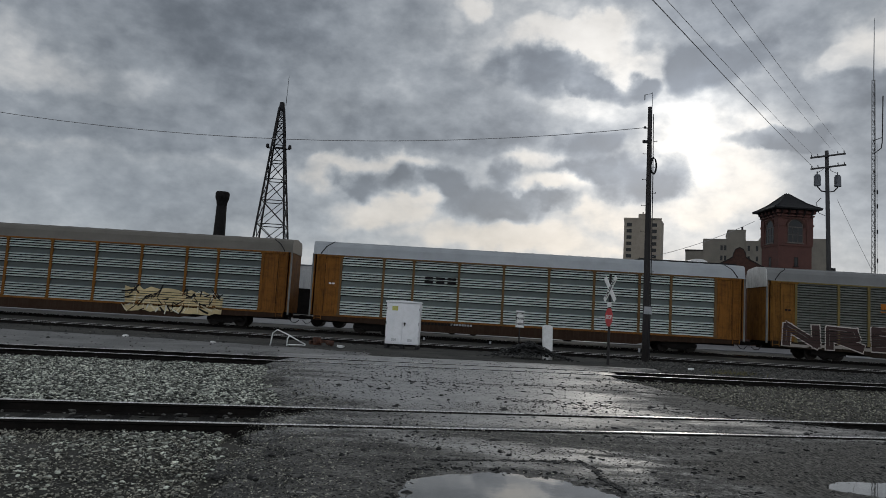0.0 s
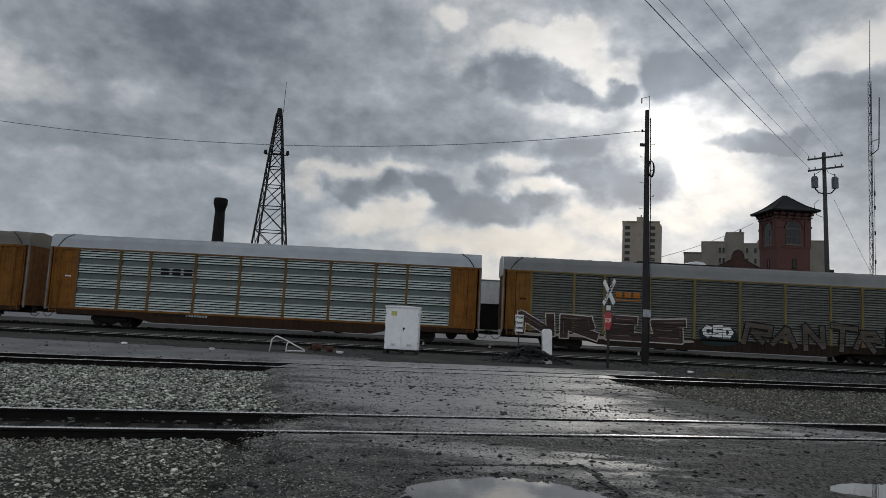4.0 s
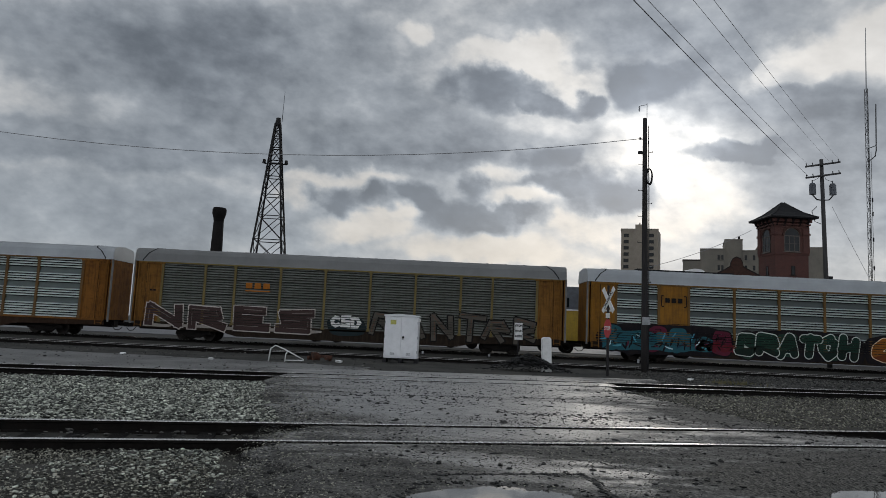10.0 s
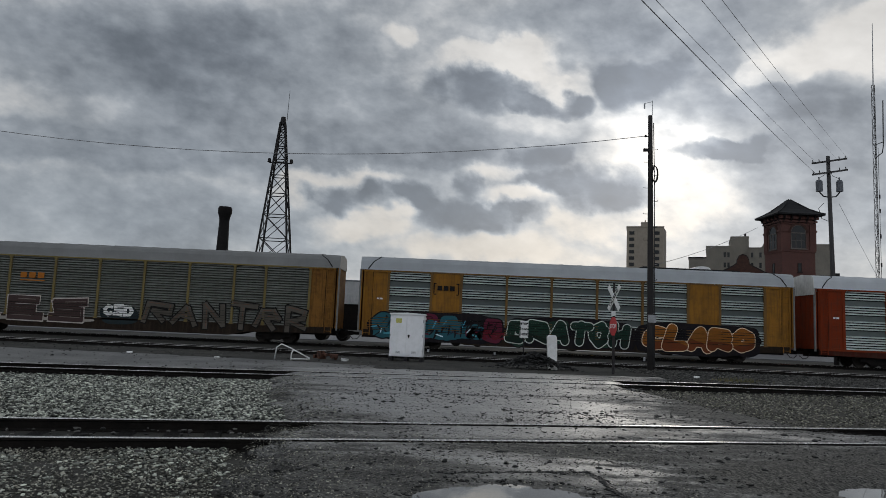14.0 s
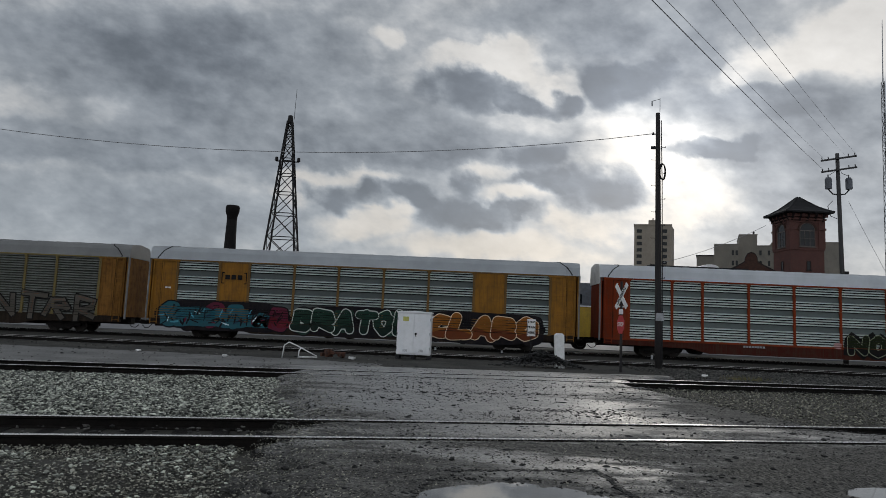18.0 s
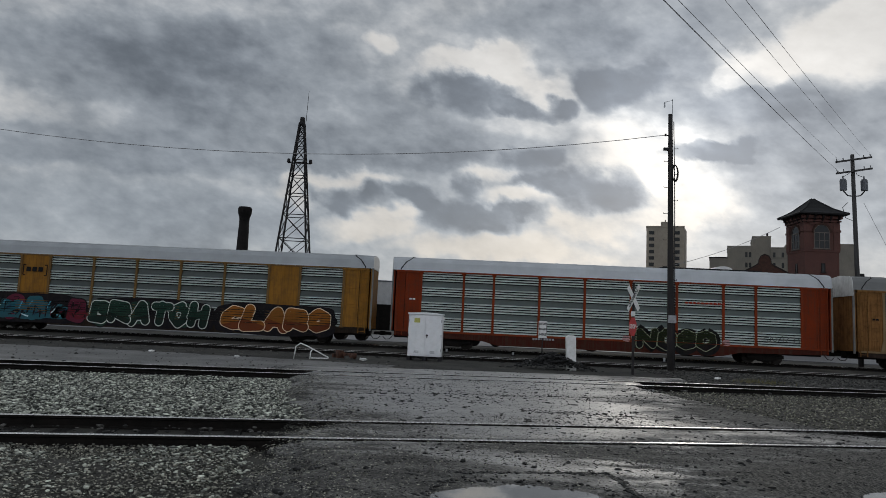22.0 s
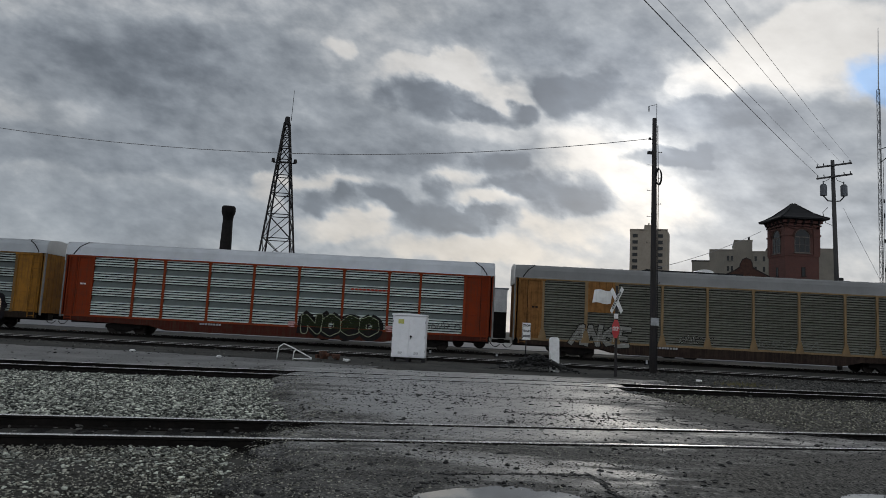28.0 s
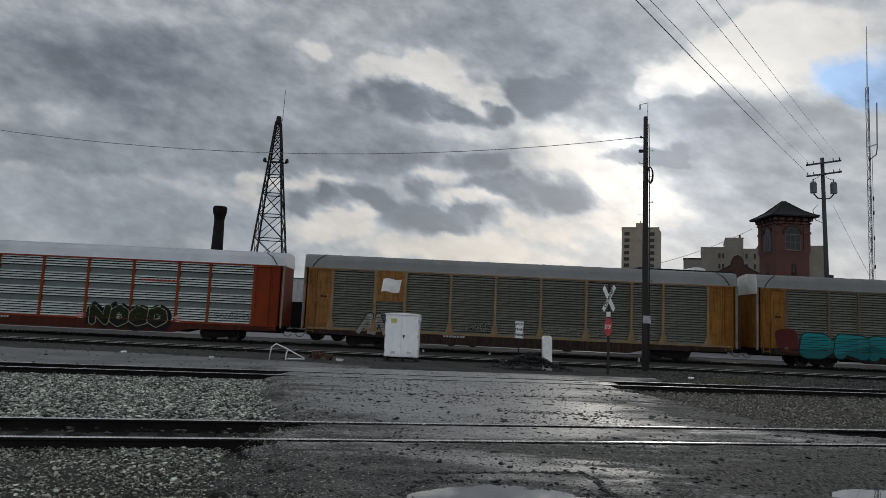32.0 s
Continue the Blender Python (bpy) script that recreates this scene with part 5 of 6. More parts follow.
block_piece(CC, "RANTRR", 15.7, 26.3, 0.98, 2.12, 0.30, 0.08, black_s, spray("dusk_brown", (0.105, 0.094, 0.080)), "tangled letters outlined in black", lean=0.25, wild=0.16, shine=spray("dim_rust", (0.16, 0.085, 0.060)))
faded_s = spray("orange", (0.36, 0.125, 0.02))
bars(CC, "emblem", 7.35, 3.48, 3, 1, 0.42, 0.36, faded_s, "three faded orange blocks", -0.05)
bars(CC, "emblem", 7.35, 3.28, 1, 1, 1.6, 0.08, faded_s, "thin orange bar", -0.05)
blue_s, teal_s, pink_s, green_s = spray("blue", (0.10, 0.42, 0.58)), spray("teal", (0.025, 0.11, 0.14)), spray("pink", (0.17, 0.022, 0.045)), spray("dark_green", (0.016, 0.045, 0.032))
fire_s, amber_s = spray("amber", (0.26, 0.095, 0.018)), spray("rust_red", (0.15, 0.040, 0.014))
night_s, haze_s, peach_s = spray("night", (0.010, 0.009, 0.012)), spray("wine_haze", (0.12, 0.018, 0.040)), spray("peach", (0.86, 0.68, 0.48))
bubble_piece(CD, 1.0, 9.4, 0.50, 2.30, 6, [teal_s, night_s, haze_s], night_s, night_s, 12, "blue and wine wild letters on a dark cloud")
spiky_piece(CD, 1.15, 8.1, 0.62, 2.00, 56, [teal_s, blue_s, spray("sea_blue", (0.08, 0.32, 0.40)), haze_s, spray("pale_blue", (0.62, 0.80, 0.86)), spray("deep_blue", (0.02, 0.06, 0.11))], night_s, 5, "teal and blue shards with dark strokes", -0.072)
spiky_piece(CD, 7.0, 9.9, 0.75, 1.55, 14, [spray("crimson", (0.13, 0.014, 0.024)), haze_s, pink_s], night_s, 9, "crimson haze with dark strokes", -0.072)
bubble_piece(CD, 9.5, 17.8, 0.50, 2.25, 6, [green_s, night_s], night_s, night_s, 21, "dark cloud behind the white outlined letters")
fat_piece(CD, "BRATOH", 9.7, 17.5, 0.84, 1.88, 0.25, 0.060, spray("bright_outline", (0.62, 0.66, 0.62)), green_s, spray("black_green", (0.010, 0.022, 0.018)), "dark green letters with white outlines", -0.074, 0.12, 0.10)
bubble_piece(CD, 17.9, 25.7, 0.45, 2.25, 6, [night_s], night_s, night_s, 33, "dark cloud behind the orange letters")
fat_piece(CD, "CLARO", 18.4, 25.4, 0.87, 1.80, 0.32, 0.050, peach_s, fire_s, amber_s, "orange bubble letters with pale outlines", -0.074, 0.1, 0.09)
bars(CD, "emblem", 5.08, 3.78, 3, 1, 0.30, 0.30, black_s, "three dark blocks in brackets", -0.05)
bm = B()
for s, x in ((1, 4.86), (-1, 6.45)):
    box(bm, x - 0.03, x + 0.03, -0.034, -0.02, 3.55, 4.25)
    for z in (3.5, 4.19):
        box(bm, min(x, x + s * 0.16), max(x, x + s * 0.16), -0.034, -0.02, z, z + 0.06)
part("bracket", bm, black_s, CD, "dark painted brackets")
stroke_piece(CE, "NOGO", 15.75, 20.8, 0.72, 1.78, 0.70, black_s, None, "dark haze behind the letters", -0.060)
fat_piece(CE, "NOGO", 15.85, 20.8, 0.82, 1.70, 0.20, 0.045, spray("lime", (0.36, 0.40, 0.27)), spray("deep_green", (0.020, 0.028, 0.012)), black_s, "dark green letters with thin pale lime outlines", -0.070)
bars(CE, "lettering", 18.8, 3.58, 10, 1, 0.19, 0.12, spray("red_letter", (0.34, 0.04, 0.02)), "small red lettering", -0.05)
stroke_piece(CE, "SNACO", 23.6, 26.0, 1.38, 1.72, 0.05, spray("dim_ink", (0.12, 0.14, 0.14)), None, "thin dark scrawl")
for x in (15.15, 21.4):
    bm = B()
    fill(bm, blob(random.Random(int(x)), x, 1.2, 0.5, 0.4, 0.1), -0.055)
    part("paint_patch", grooved(bm), spray("pale_pink", (0.50, 0.30, 0.30)), CE, "pale pink paint patch")
# the yellow plate with its white patch on the sooty car
for x in (4.68, 6.62):
    bm = B()
    box(bm, x - 0.10, x + 0.10, -0.05, 0.0, 1.12, 4.90)
    part("plate_post", bm, tan_post, CF)
bm = B()
box(bm, 4.70, 6.60, -0.035, 0.0, 2.95, 4.90)
plate = part("yellow_plate", bm, tan, CF)
bm = B()
flag = [(5.05 + 1.18 * i / 12, 3.56 + 0.05 * math.sin(i / 12 * 6.28)) for i in range(13)] + [(6.36 - 1.18 * i / 12, 4.40 - 0.05 * math.sin(i / 12 * 6.28)) for i in range(13)]
fill(bm, flag + [flag[0]], -0.043)
part("white_patch", bm, spray("chalk", (0.80, 0.80, 0.78)), plate, "white painted square")
block_piece(CF, "ANGE", 3.8, 7.6, 0.95, 1.98, 0.30, 0.05, black_s, spray("grey_white", (0.25, 0.25, 0.23)), "grey and white scrawled letters", lean=0.25, wild=0.09, shine=spray("pale_grey", (0.40, 0.40, 0.38)))
stroke_piece(CF, "GNRSC", 10.6, 12.9, 1.3, 1.72, 0.09, spray("dim_chalk", (0.48, 0.48, 0.45)), black_s, "thin white scrawl")
stroke_piece(CF, "NGRCOSA", 15.2, 19.6, 1.3, 1.7, 0.06, spray("fog", (0.22, 0.23, 0.21)), None, "thin pale scrawl")
stroke_piece(CF, "SRNAGO", 21.6, 25.0, 1.2, 1.65, 0.05, spray("fog", (0.22, 0.23, 0.21)), None, "thin faded scrawl")
aqua_s = spray("aqua", (0.016, 0.20, 0.21))
fat_piece(CG, "DRRD", 3.0, 11.6, 0.98, 1.74, 0.40, 0.06, spray("black_teal", (0.008, 0.030, 0.032)), aqua_s, spray("deep_aqua", (0.010, 0.110, 0.120)), "fat turquoise letters with dark outlines", -0.060, 0.0, 0.04)
bm = B()
fill(bm, blob(random.Random(4), 2.0, 1.6, 1.6, 1.6, 0.15), -0.047)
part("paint_patch", bm, spray("dark_red", (0.08, 0.018, 0.018)), CG, "dark red paint haze")
for c in (CC, CD, CE, CF, CG, CB):
    bars(c, "lettering", 1.2, 3.05, 2, 1, 0.16, 0.10, white_s if c in (CD, CE, CB) else black_s, "small stencilled marks", -0.04)
    bars(c, "lettering", 9.2, 0.84, 8, 1, 0.13, 0.12, M["galv"], "small stencilled marks on the sill", -0.03)


# ---------------------------------------------------------------- things by the crossing
def signal_cabinet():
    c = thing("signal_cabinet", pose(-1.76, 31.9, -0.12, 0, 0, -3), "white two-door metal signal cabinet on short feet", "cabinet")
    for x in (-0.70, 0.0, 0.70):
        bm = B()
        box(bm, x - 0.08, x + 0.08, -0.42, 0.42, -0.05, 0.16)
        part("foot", bm, M["steel_dark"], c)
    bm = B()
    box(bm, -0.76, 0.76, -0.42, 0.42, 0.16, 2.03)
    part("body", bm, M["cab_paint"], c, bevel=0.015)
    bm = B()
    front(bm, [(-0.80, 2.03), (0.80, 2.03), (0.80, 2.09), (0.0, 2.13), (-0.80, 2.09)], -0.48, 0.46)
    part("lid", bm, M["cab_paint"], c, bevel=0.01)
    for s in (-1, 1):
        bm = B()
        box(bm, min(0.008 * s, 0.73 * s), max(0.008 * s, 0.73 * s), -0.445, -0.425, 0.22, 1.98)
        d = part("door", bm, M["cab_paint"], c, bevel=0.006)
        bm = B()
        for k in range(4):
            box(bm, 0.36 * s - 0.10, 0.36 * s + 0.10, -0.455, -0.445, 0.30 + k * 0.03, 0.315 + k * 0.03)
        part("vent", bm, M["galv"], d)
        for z in (0.45, 1.1, 1.75):
            bm = B()
            tube(bm, (0.735 * s, -0.45, z - 0.06), (0.735 * s, -0.45, z + 0.06), 0.014, n=8)
            part("hinge", bm, M["galv"], d)
    bm = B()
    tube(bm, (0.10, -0.445, 1.10), (0.10, -0.475, 1.10), 0.05, n=12)
    box(bm, 0.085, 0.115, -0.495, -0.475, 0.98, 1.12)
    part("handle", bm, M["black"], c, "black door handle")
    bm = B()
    box(bm, -0.50, -0.24, -0.452, -0.445, 1.66, 1.86)
    part("label_plate", bm, M["yellow_label"], c, "small yellow-green label")
    bm = B()
    cbox(bm, (0.80, -0.2, 1.83), 0.08, 0.12, 0.12)
    part("lamp_bracket", bm, M["white"], c)


def marker_post():
    p = thing("marker_post", pose(4.52, 29.7, -0.15, 0, -2, 12), "white painted flat-sided marker post, leaning slightly", "post")
    bm = B()
    front(bm, [(-0.20, -0.1), (0.20, -0.1), (0.20, 1.36), (0.12, 1.44), (-0.12, 1.44), (-0.20, 1.36)], -0.10, 0.10)
    part("shaft", bm, M["white"], p, bevel=0.015)


def text_mesh(body, size, mat, parent, m):
    cu = bpy.data.curves.new("lettering", "FONT")
    cu.body, cu.size, cu.align_x, cu.align_y, cu.extrude, cu.offset = body, size, "CENTER", "CENTER", 0.002, 0.006
    tmp = new("lettering", cu)
    dg = bpy.context.evaluated_depsgraph_get()
    me = bpy.data.meshes.new_from_object(tmp.evaluated_get(dg))
    bpy.data.objects.remove(tmp)
    me.materials.clear()
    me.materials.append(mat)
    ob = new("lettering", me)
    ob.parent = parent
    ob.matrix_basis = m
    return ob


def crossing_sign():
    s = thing("crossing_sign", pose(6.78, 28.6, -0.14, 0, 0.5, 0), "crossbuck sign with a red stop plate on a dark post", "road sign")
    bm = B()
    tube(bm, (0.05, 0, -0.2), (0.0, 0, 3.66), 0.06, 0.05, n=8)
    part("post", bm, M["pole"], s)
    # the boards face along the road, so they are seen nearly edge-on
    for tilt, nm in ((48, "board"), (-48, "board")):
        bm = B()
        box(bm, -0.64, 0.64, -0.012, 0.012, -0.10, 0.10)
        b = part("board", bm, M["white"], s)
        b.matrix_basis = pose(-0.02, -0.09 if tilt > 0 else -0.12, 3.06, 0, 0, -73) @ pose(0, 0, 0, 0, tilt, 0)
        if tilt < 0:
            text_mesh("CROSSING", 0.19, M["black"], b, pose(0, -0.016, 0, 90, 0, 0))
    bm = B()
    front(bm, [(0.35 * math.cos(math.pi / 8 + k * math.pi / 4), 0.40 * math.sin(math.pi / 8 + k * math.pi / 4)) for k in range(8)], -0.006, 0.006)
    st = part("stop_plate", bm, M["sign_red"], s, "red eight-sided plate")
    st.matrix_basis = pose(-0.02, -0.09, 1.90, 0, 0, -78)
    text_mesh("STOP", 0.23, M["white"], st, pose(0, -0.010, 0, 90, 0, 0))
    bm = B()
    box(bm, -0.15, 0.15, -0.006, 0.006, -0.10, 0.10)
    pl = part("number_plate", bm, M["white"], s, "small white plate under the boards")
    pl.matrix_basis = pose(-0.02, -0.09, 2.42, 0, 0, -72)


def track_sign():
    s = thing("track_sign", pose(3.70, 33.4, -0.15), "small white board with black words on a steel post", "sign")
    bm = B()
    tube(bm, (0, 0.03, -0.1), (0, 0.03, 1.95), 0.03, n=8)
    part("post", bm, M["steel_dark"], s)
    bm = B()
    box(bm, -0.20, 0.20, -0.012, 0.0, 1.24, 2.04)
    b = part("board", bm, M["white"], s)
    for k, w in enumerate(("STOP", "TRAIN", "HERE")):
        bm = B()
        box(bm, -0.155, 0.155, -0.016, -0.012, 1.83 - k * 0.25, 1.98 - k * 0.25)
        part("panel", bm, M["white"], b)
        text_mesh(w, 0.135, M["black"], b, pose(0, -0.020, 1.905 - k * 0.25, 90, 0, 0))
        bm = B()
        for x in (-0.185, 0.165):
            box(bm, x, x + 0.02, -0.017, -0.012, 1.30, 1.98)
    part("border", bm, M["black"], b)


def catenary(p, q, sag, n=24):
    p, q = Vector(p), Vector(q)
    return [p.lerp(q, i / n) - Vector((0, 0, sag * 4 * (i / n) * (1 - i / n))) for i in range(n + 1)]


def cable(label, p, q, sag, r, group="overhead wires"):
    bm = B()
    path_tube(bm, catenary(p, q, sag), r, 5)
    return tagged(part("overhead_wire", bm, M["wire"]), label, "cable", group)


def crossing_pole():
    p = thing("utility_pole", pose(9.42, 32.3, 0), "tall dark wooden pole with steps and a coiled cable", "utility pole")
    bm = B()
    path_tube(bm, [(-0.13 * k / 6, 0, -0.3 + k * 2.03) for k in range(7)], [0.172 - 0.012 * k for k in range(7)], 14)
    part("shaft", bm, M["pole"], p, smooth=True)
    for i in range(13):
        bm = B()
        z, sd = 3.4 + i * 0.62, 1 if i % 2 else -1
        tube(bm, (0.13 * sd - 0.08, 0, z), (0.33 * sd - 0.08, 0, z), 0.012, n=6)
        box(bm, 0.31 * sd - 0.09, 0.33 * sd - 0.08, -0.012, 0.012, z, z + 0.05)
        part("step_bolt", bm, M["steel_dark"], p)
    bm = B()
    pts = [(0.06 + 0.13 * math.cos(a), -0.10, 9.05 + 0.38 * math.sin(a)) for a in np.linspace(0, 6.28, 18)]
    for off in (0.0, 0.03, 0.06):
        path_tube(bm, [(x + off * 0.4, y - off, z - off) for x, y, z in pts], 0.022, 6)
    part("cable_coil", bm, M["black"], p, "black coiled cable")
    bm = B()
    tube(bm, (-0.05, -0.05, 11.9), (-0.05, -0.05, 12.6), 0.015, n=6)
    tube(bm, (-0.05, -0.05, 12.55), (-0.42, -0.05, 12.45), 0.012, n=6)
    tube(bm, (-0.42, -0.05, 12.2), (-0.42, -0.05, 12.45), 0.035, n=8)
    part("antenna_bracket", bm, M["galv"], p)
    bm = B()
    cbox(bm, (-0.32, -0.02, 10.12), 0.24, 0.12, 0.13)
    part("junction_box", bm, M["steel_dark"], p)
    bm = B()
    tube(bm, (-0.13, 0, 10.85), (-0.34, 0, 10.87), 0.02, n=6)
    tube(bm, (-0.34, 0, 10.82), (-0.34, 0, 10.93), 0.045, n=8)
    part("insulator", bm, M["steel_dark"], p)
    bm = B()
    box(bm, -0.20, 0.16, -0.24, -0.19, 2.05, 2.40)
    part("meter_box", bm, M["galv"], p, "small galvanised meter box")
    bm = B()
    path_tube(bm, [(0.14, -0.12, 0.0), (0.12, -0.12, 3.0), (0.06, -0.12, 8.6), (0.0, -0.10, 11.5)], 0.022)
    part("conduit", bm, M["steel_dark"], p)


def transformer_pole():
    p = thing("utility_pole", pose(29.95, 54.0, 0, 0, -1.3, 0), "wooden pole with two crossarms and transformers", "utility pole")
    bm = B()
    tube(bm, (0, 0, -0.3), (0, 0, 16.2), 0.20, 0.14, n=12)
    part("shaft", bm, M["pole_grey"], p, smooth=True)
    for z, slope in ((15.75, 0.16), (14.85, 0.16)):
        bm = B()
        n0 = len(bm.verts)
        box(bm, -1.4, 1.4, -0.26, -0.14, z - 0.06, z + 0.07)
        for x in (-1.3, -0.8, 0.8, 1.3):
            tube(bm, (x, -0.2, z + 0.07), (x, -0.2, z + 0.26), 0.035, n=6)
        bmesh.ops.rotate(bm, verts=bm.verts, cent=(0, 0, z), matrix=Matrix.Rotation(-slope, 3, "Y"))
        part("crossarm", bm, M["pole_grey"], p)
    for x in (-0.78, 0.82):
        bm = B()
        tube(bm, (x, 0, 13.35), (x, 0, 14.15), 0.25, n=14)
        tube(bm, (x, 0, 14.15), (x, 0, 14.25), 0.19, n=12)
        tube(bm, (x, 0, 14.25), (x, 0, 14.5), 0.05, n=8)
        t = part("transformer", bm, M["dark_metal"], p)
        bm = B()
        path_tube(bm, [(x, 0, 13.3), (x * 0.6, 0, 12.95), (0, 0, 12.9)], 0.05)
        part("bracket", bm, M["steel_dark"], t)
    bm = B()
    path_tube(bm, [(-0.78, 0, 14.4), (-0.3, 0, 14.7), (-0.2, 0, 14.9)], 0.02)
    part("drop_wire", bm, M["black"], p)
    bm = B()
    path_tube(bm, [(0.82, 0, 14.4), (0.3, 0, 14.6), (0.2, 0, 14.9)], 0.02)
    part("drop_wire", bm, M["black"], p)
    bm = B()
    path_tube(bm, [(-0.5, 0, 12.4), (-0.9, 0, 12.0), (-0.7, 0, 11.2), (-0.2, 0, 11.0)], 0.025)
    part("drop_wire", bm, M["black"], p)


def pipe_frame():
    bm = B()
    path_tube(bm, [(-0.65, 0, -0.1), (-0.58, 0, 0.42), (-0.40, 0, 0.56), (-0.05, 0, 0.42), (0.75, 0, 0.03)], 0.027, 8)
    path_tube(bm, [(0.0, 0, -0.1), (0.02, 0, 0.22), (0.10, 0, 0.36)], 0.024, 8)
    path_tube(bm, [(0.0, 0, -0.02), (0.75, 0, 0.0)], 0.025, 8)
    ob = part("bent_pipe", bm, M["white"], smooth=True)
    ob.matrix_basis = pose(-6.2, 28.2, -0.08, 0, 0, 4)
    tagged(ob, "bent white pipe frame lying by the track", "pipe")
    rng = random.Random(2)
    heap = thing("scrap_heap", pose(-5.05, 29.6, -0.1), "small heap of rusty scrap iron", "scrap")
    for i in range(14):
        bm = B()
        cbox(bm, (rng.uniform(-0.45, 0.45), rng.uniform(-0.2, 0.2), rng.uniform(-0.05, 0.10)), rng.uniform(0.08, 0.35), rng.uniform(0.04, 0.12), rng.uniform(0.06, 0.26), rng.uniform(0, 90))
        part("scrap_piece", bm, M["rust"], heap, bevel=0.015)
    for x, y, s in ((-4.1, 28.6, 0.30), (-8.6, 26.4, 0.22), (-12.3, 27.3, 0.2), (9.7, 27.2, 0.24)):
        bm = B()
        bmesh.ops.create_icosphere(bm, subdivisions=2, radius=s / 2)
        for v in bm.verts:
            v.co += Vector((noise2(v.co.x, v.co.y, 9, x), noise2(v.co.y, v.co.z, 9, y), noise2(v.co.z, v.co.x, 9, s))) * s * 0.35
            v.co.z *= 0.5
        ob = part("litter", bm, M["white"])
        ob.matrix_basis = pose(x, y, -0.06)
        tagged(ob, "crumpled white scrap of litter", "litter", "litter by the tracks")
    rng = random.Random(7)
    spots = []
    for i in range(1700):
        a, r = rng.uniform(0, 6.28), abs(rng.gauss(0, 0.45))
        x, y = r * math.cos(a) * 1.9, r * math.sin(a) * 0.8
        spots.append((3.75 + x, 29.6 + y, -0.14 + max(0.0, 0.72 - 0.5 * r * 1.4) * rng.uniform(0.55, 1.0)))
    stones("cinder_pile", "low heap of dark cinders beside the post", M["coal"], spots, (0.05, 0.17), 11, "heap")
    bm = B()
    for i in range(160):
        x, y, hgt = 11.0 + rng.gauss(0, 0.5), 26.5 + rng.gauss(0, 0.25), rng.uniform(0.08, 0.22)
        a, b2, c = bm.verts.new((x - 0.012, y, -0.15)), bm.verts.new((x + 0.012, y, -0.15)), bm.verts.new((x + rng.uniform(-0.08, 0.08), y + rng.uniform(-0.05, 0.05), -0.15 + hgt))
        bm.faces.new((a, b2, c))
    tagged(part("grass", bm, M["grass"]), "sparse dry grass tufts in the gravel", "grass", kind="stuff")


def switch_stands():
    for x, y, hgt in ((-1.05, 42.6, 0.22), (3.0, 42.9, 0.20), (-3.2, 42.7, 0.26), (12.2, 43.2, 0.30)):
        s = thing("track_marker", pose(x, y, -0.15), "short pale steel marker beside the far track", "marker", "track markers")
        bm = B()
        box(bm, -0.06, 0.06, -0.04, 0.04, -0.05, hgt)
        part("stake", bm, M["galv"], s, bevel=0.01)
        bm = B()
        box(bm, -0.14, 0.14, -0.09, 0.09, -0.06, 0.06)
        part("foot", bm, M["steel_dark"], s)


# ---------------------------------------------------------------- what stands beyond the train
def lattice(bm, c, base, top, z0, z1, panels, r, legs=4):
    """A tapering lattice tower with legs, rings and crossed braces."""
    def corner(k, f):
        w = base + (top - base) * f
        a = math.pi / 4 + k * 2 * math.pi / legs
        return Vector((c[0] + w * math.cos(a), c[1] + w * math.sin(a), z0 + (z1 - z0) * f))
    fs, f = [0.0], 0.0
    sizes = [base + (top - base) * i / panels for i in range(panels)]
    tot = sum(sizes)
    for s in sizes:
        f += s / tot
        fs.append(min(1.0, f))
    for a, b in zip(fs, fs[1:]):
        for k in range(legs):
            tube(bm, corner(k, a), corner(k, b), r * 1.5, n=5)
            tube(bm, corner(k, b), corner((k + 1) % legs, b), r * 0.8, n=4)
            tube(bm, corner(k, a), corner((k + 1) % legs, b), r * 0.7, n=4)
            tube(bm, corner((k + 1) % legs, a), corner(k, b), r * 0.7, n=4)


def radio_tower():
    t = thing("lattice_tower", pose(-38.15, 150, 0, 0, 0, 5), "dark steel lattice tower with a whip aerial", "tower")
    bm = B()
    lattice(bm, (0, 0), 6.6, 0.70, -0.3, 45.0, 11, 0.15)
    part("lattice", bm, M["steel_dark"], t)
    bm = B()
    tube(bm, (0, 0, 44.6), (0, 0, 46.3), 0.72, 0.5, n=10)
    part("cap", bm, M["steel_dark"], t)
    bm = B()
    tube(bm, (0.8, 0, 45.5), (1.0, 0, 52.5), 0.07, 0.04, n=6)
    part("whip_aerial", bm, M["steel_dark"], t)
    bm = B()
    box(bm, -2.5, 2.5, -0.12, 0.12, 35.8, 36.0)
    for x in (-2.4, 2.4):
        tube(bm, (x, 0, 36.0), (x, 0, 36.8), 0.42, 0.3, n=10)
    part("lamp_arm", bm, M["steel_dark"], t)


def chimney():
    c = thing("chimney_stack", pose(-66.0, 200, 0), "dark tapering brick chimney with a flared crown", "chimney")
    bm = B()
    tube(bm, (0, 0, -0.3), (0, 0, 29.5), 2.3, 1.42, n=24)
    part("shaft", bm, M["stack"], c, smooth=True)
    bm = B()
    prof = [(1.42, 29.5), (1.55, 30.6), (1.95, 31.8), (2.0, 33.1), (1.75, 33.6)]
    for (a, z), (b, y) in zip(prof, prof[1:]):
        tube(bm, (0, 0, z), (0, 0, y), a, b, n=24)
    part("crown", bm, M["stack"], c)


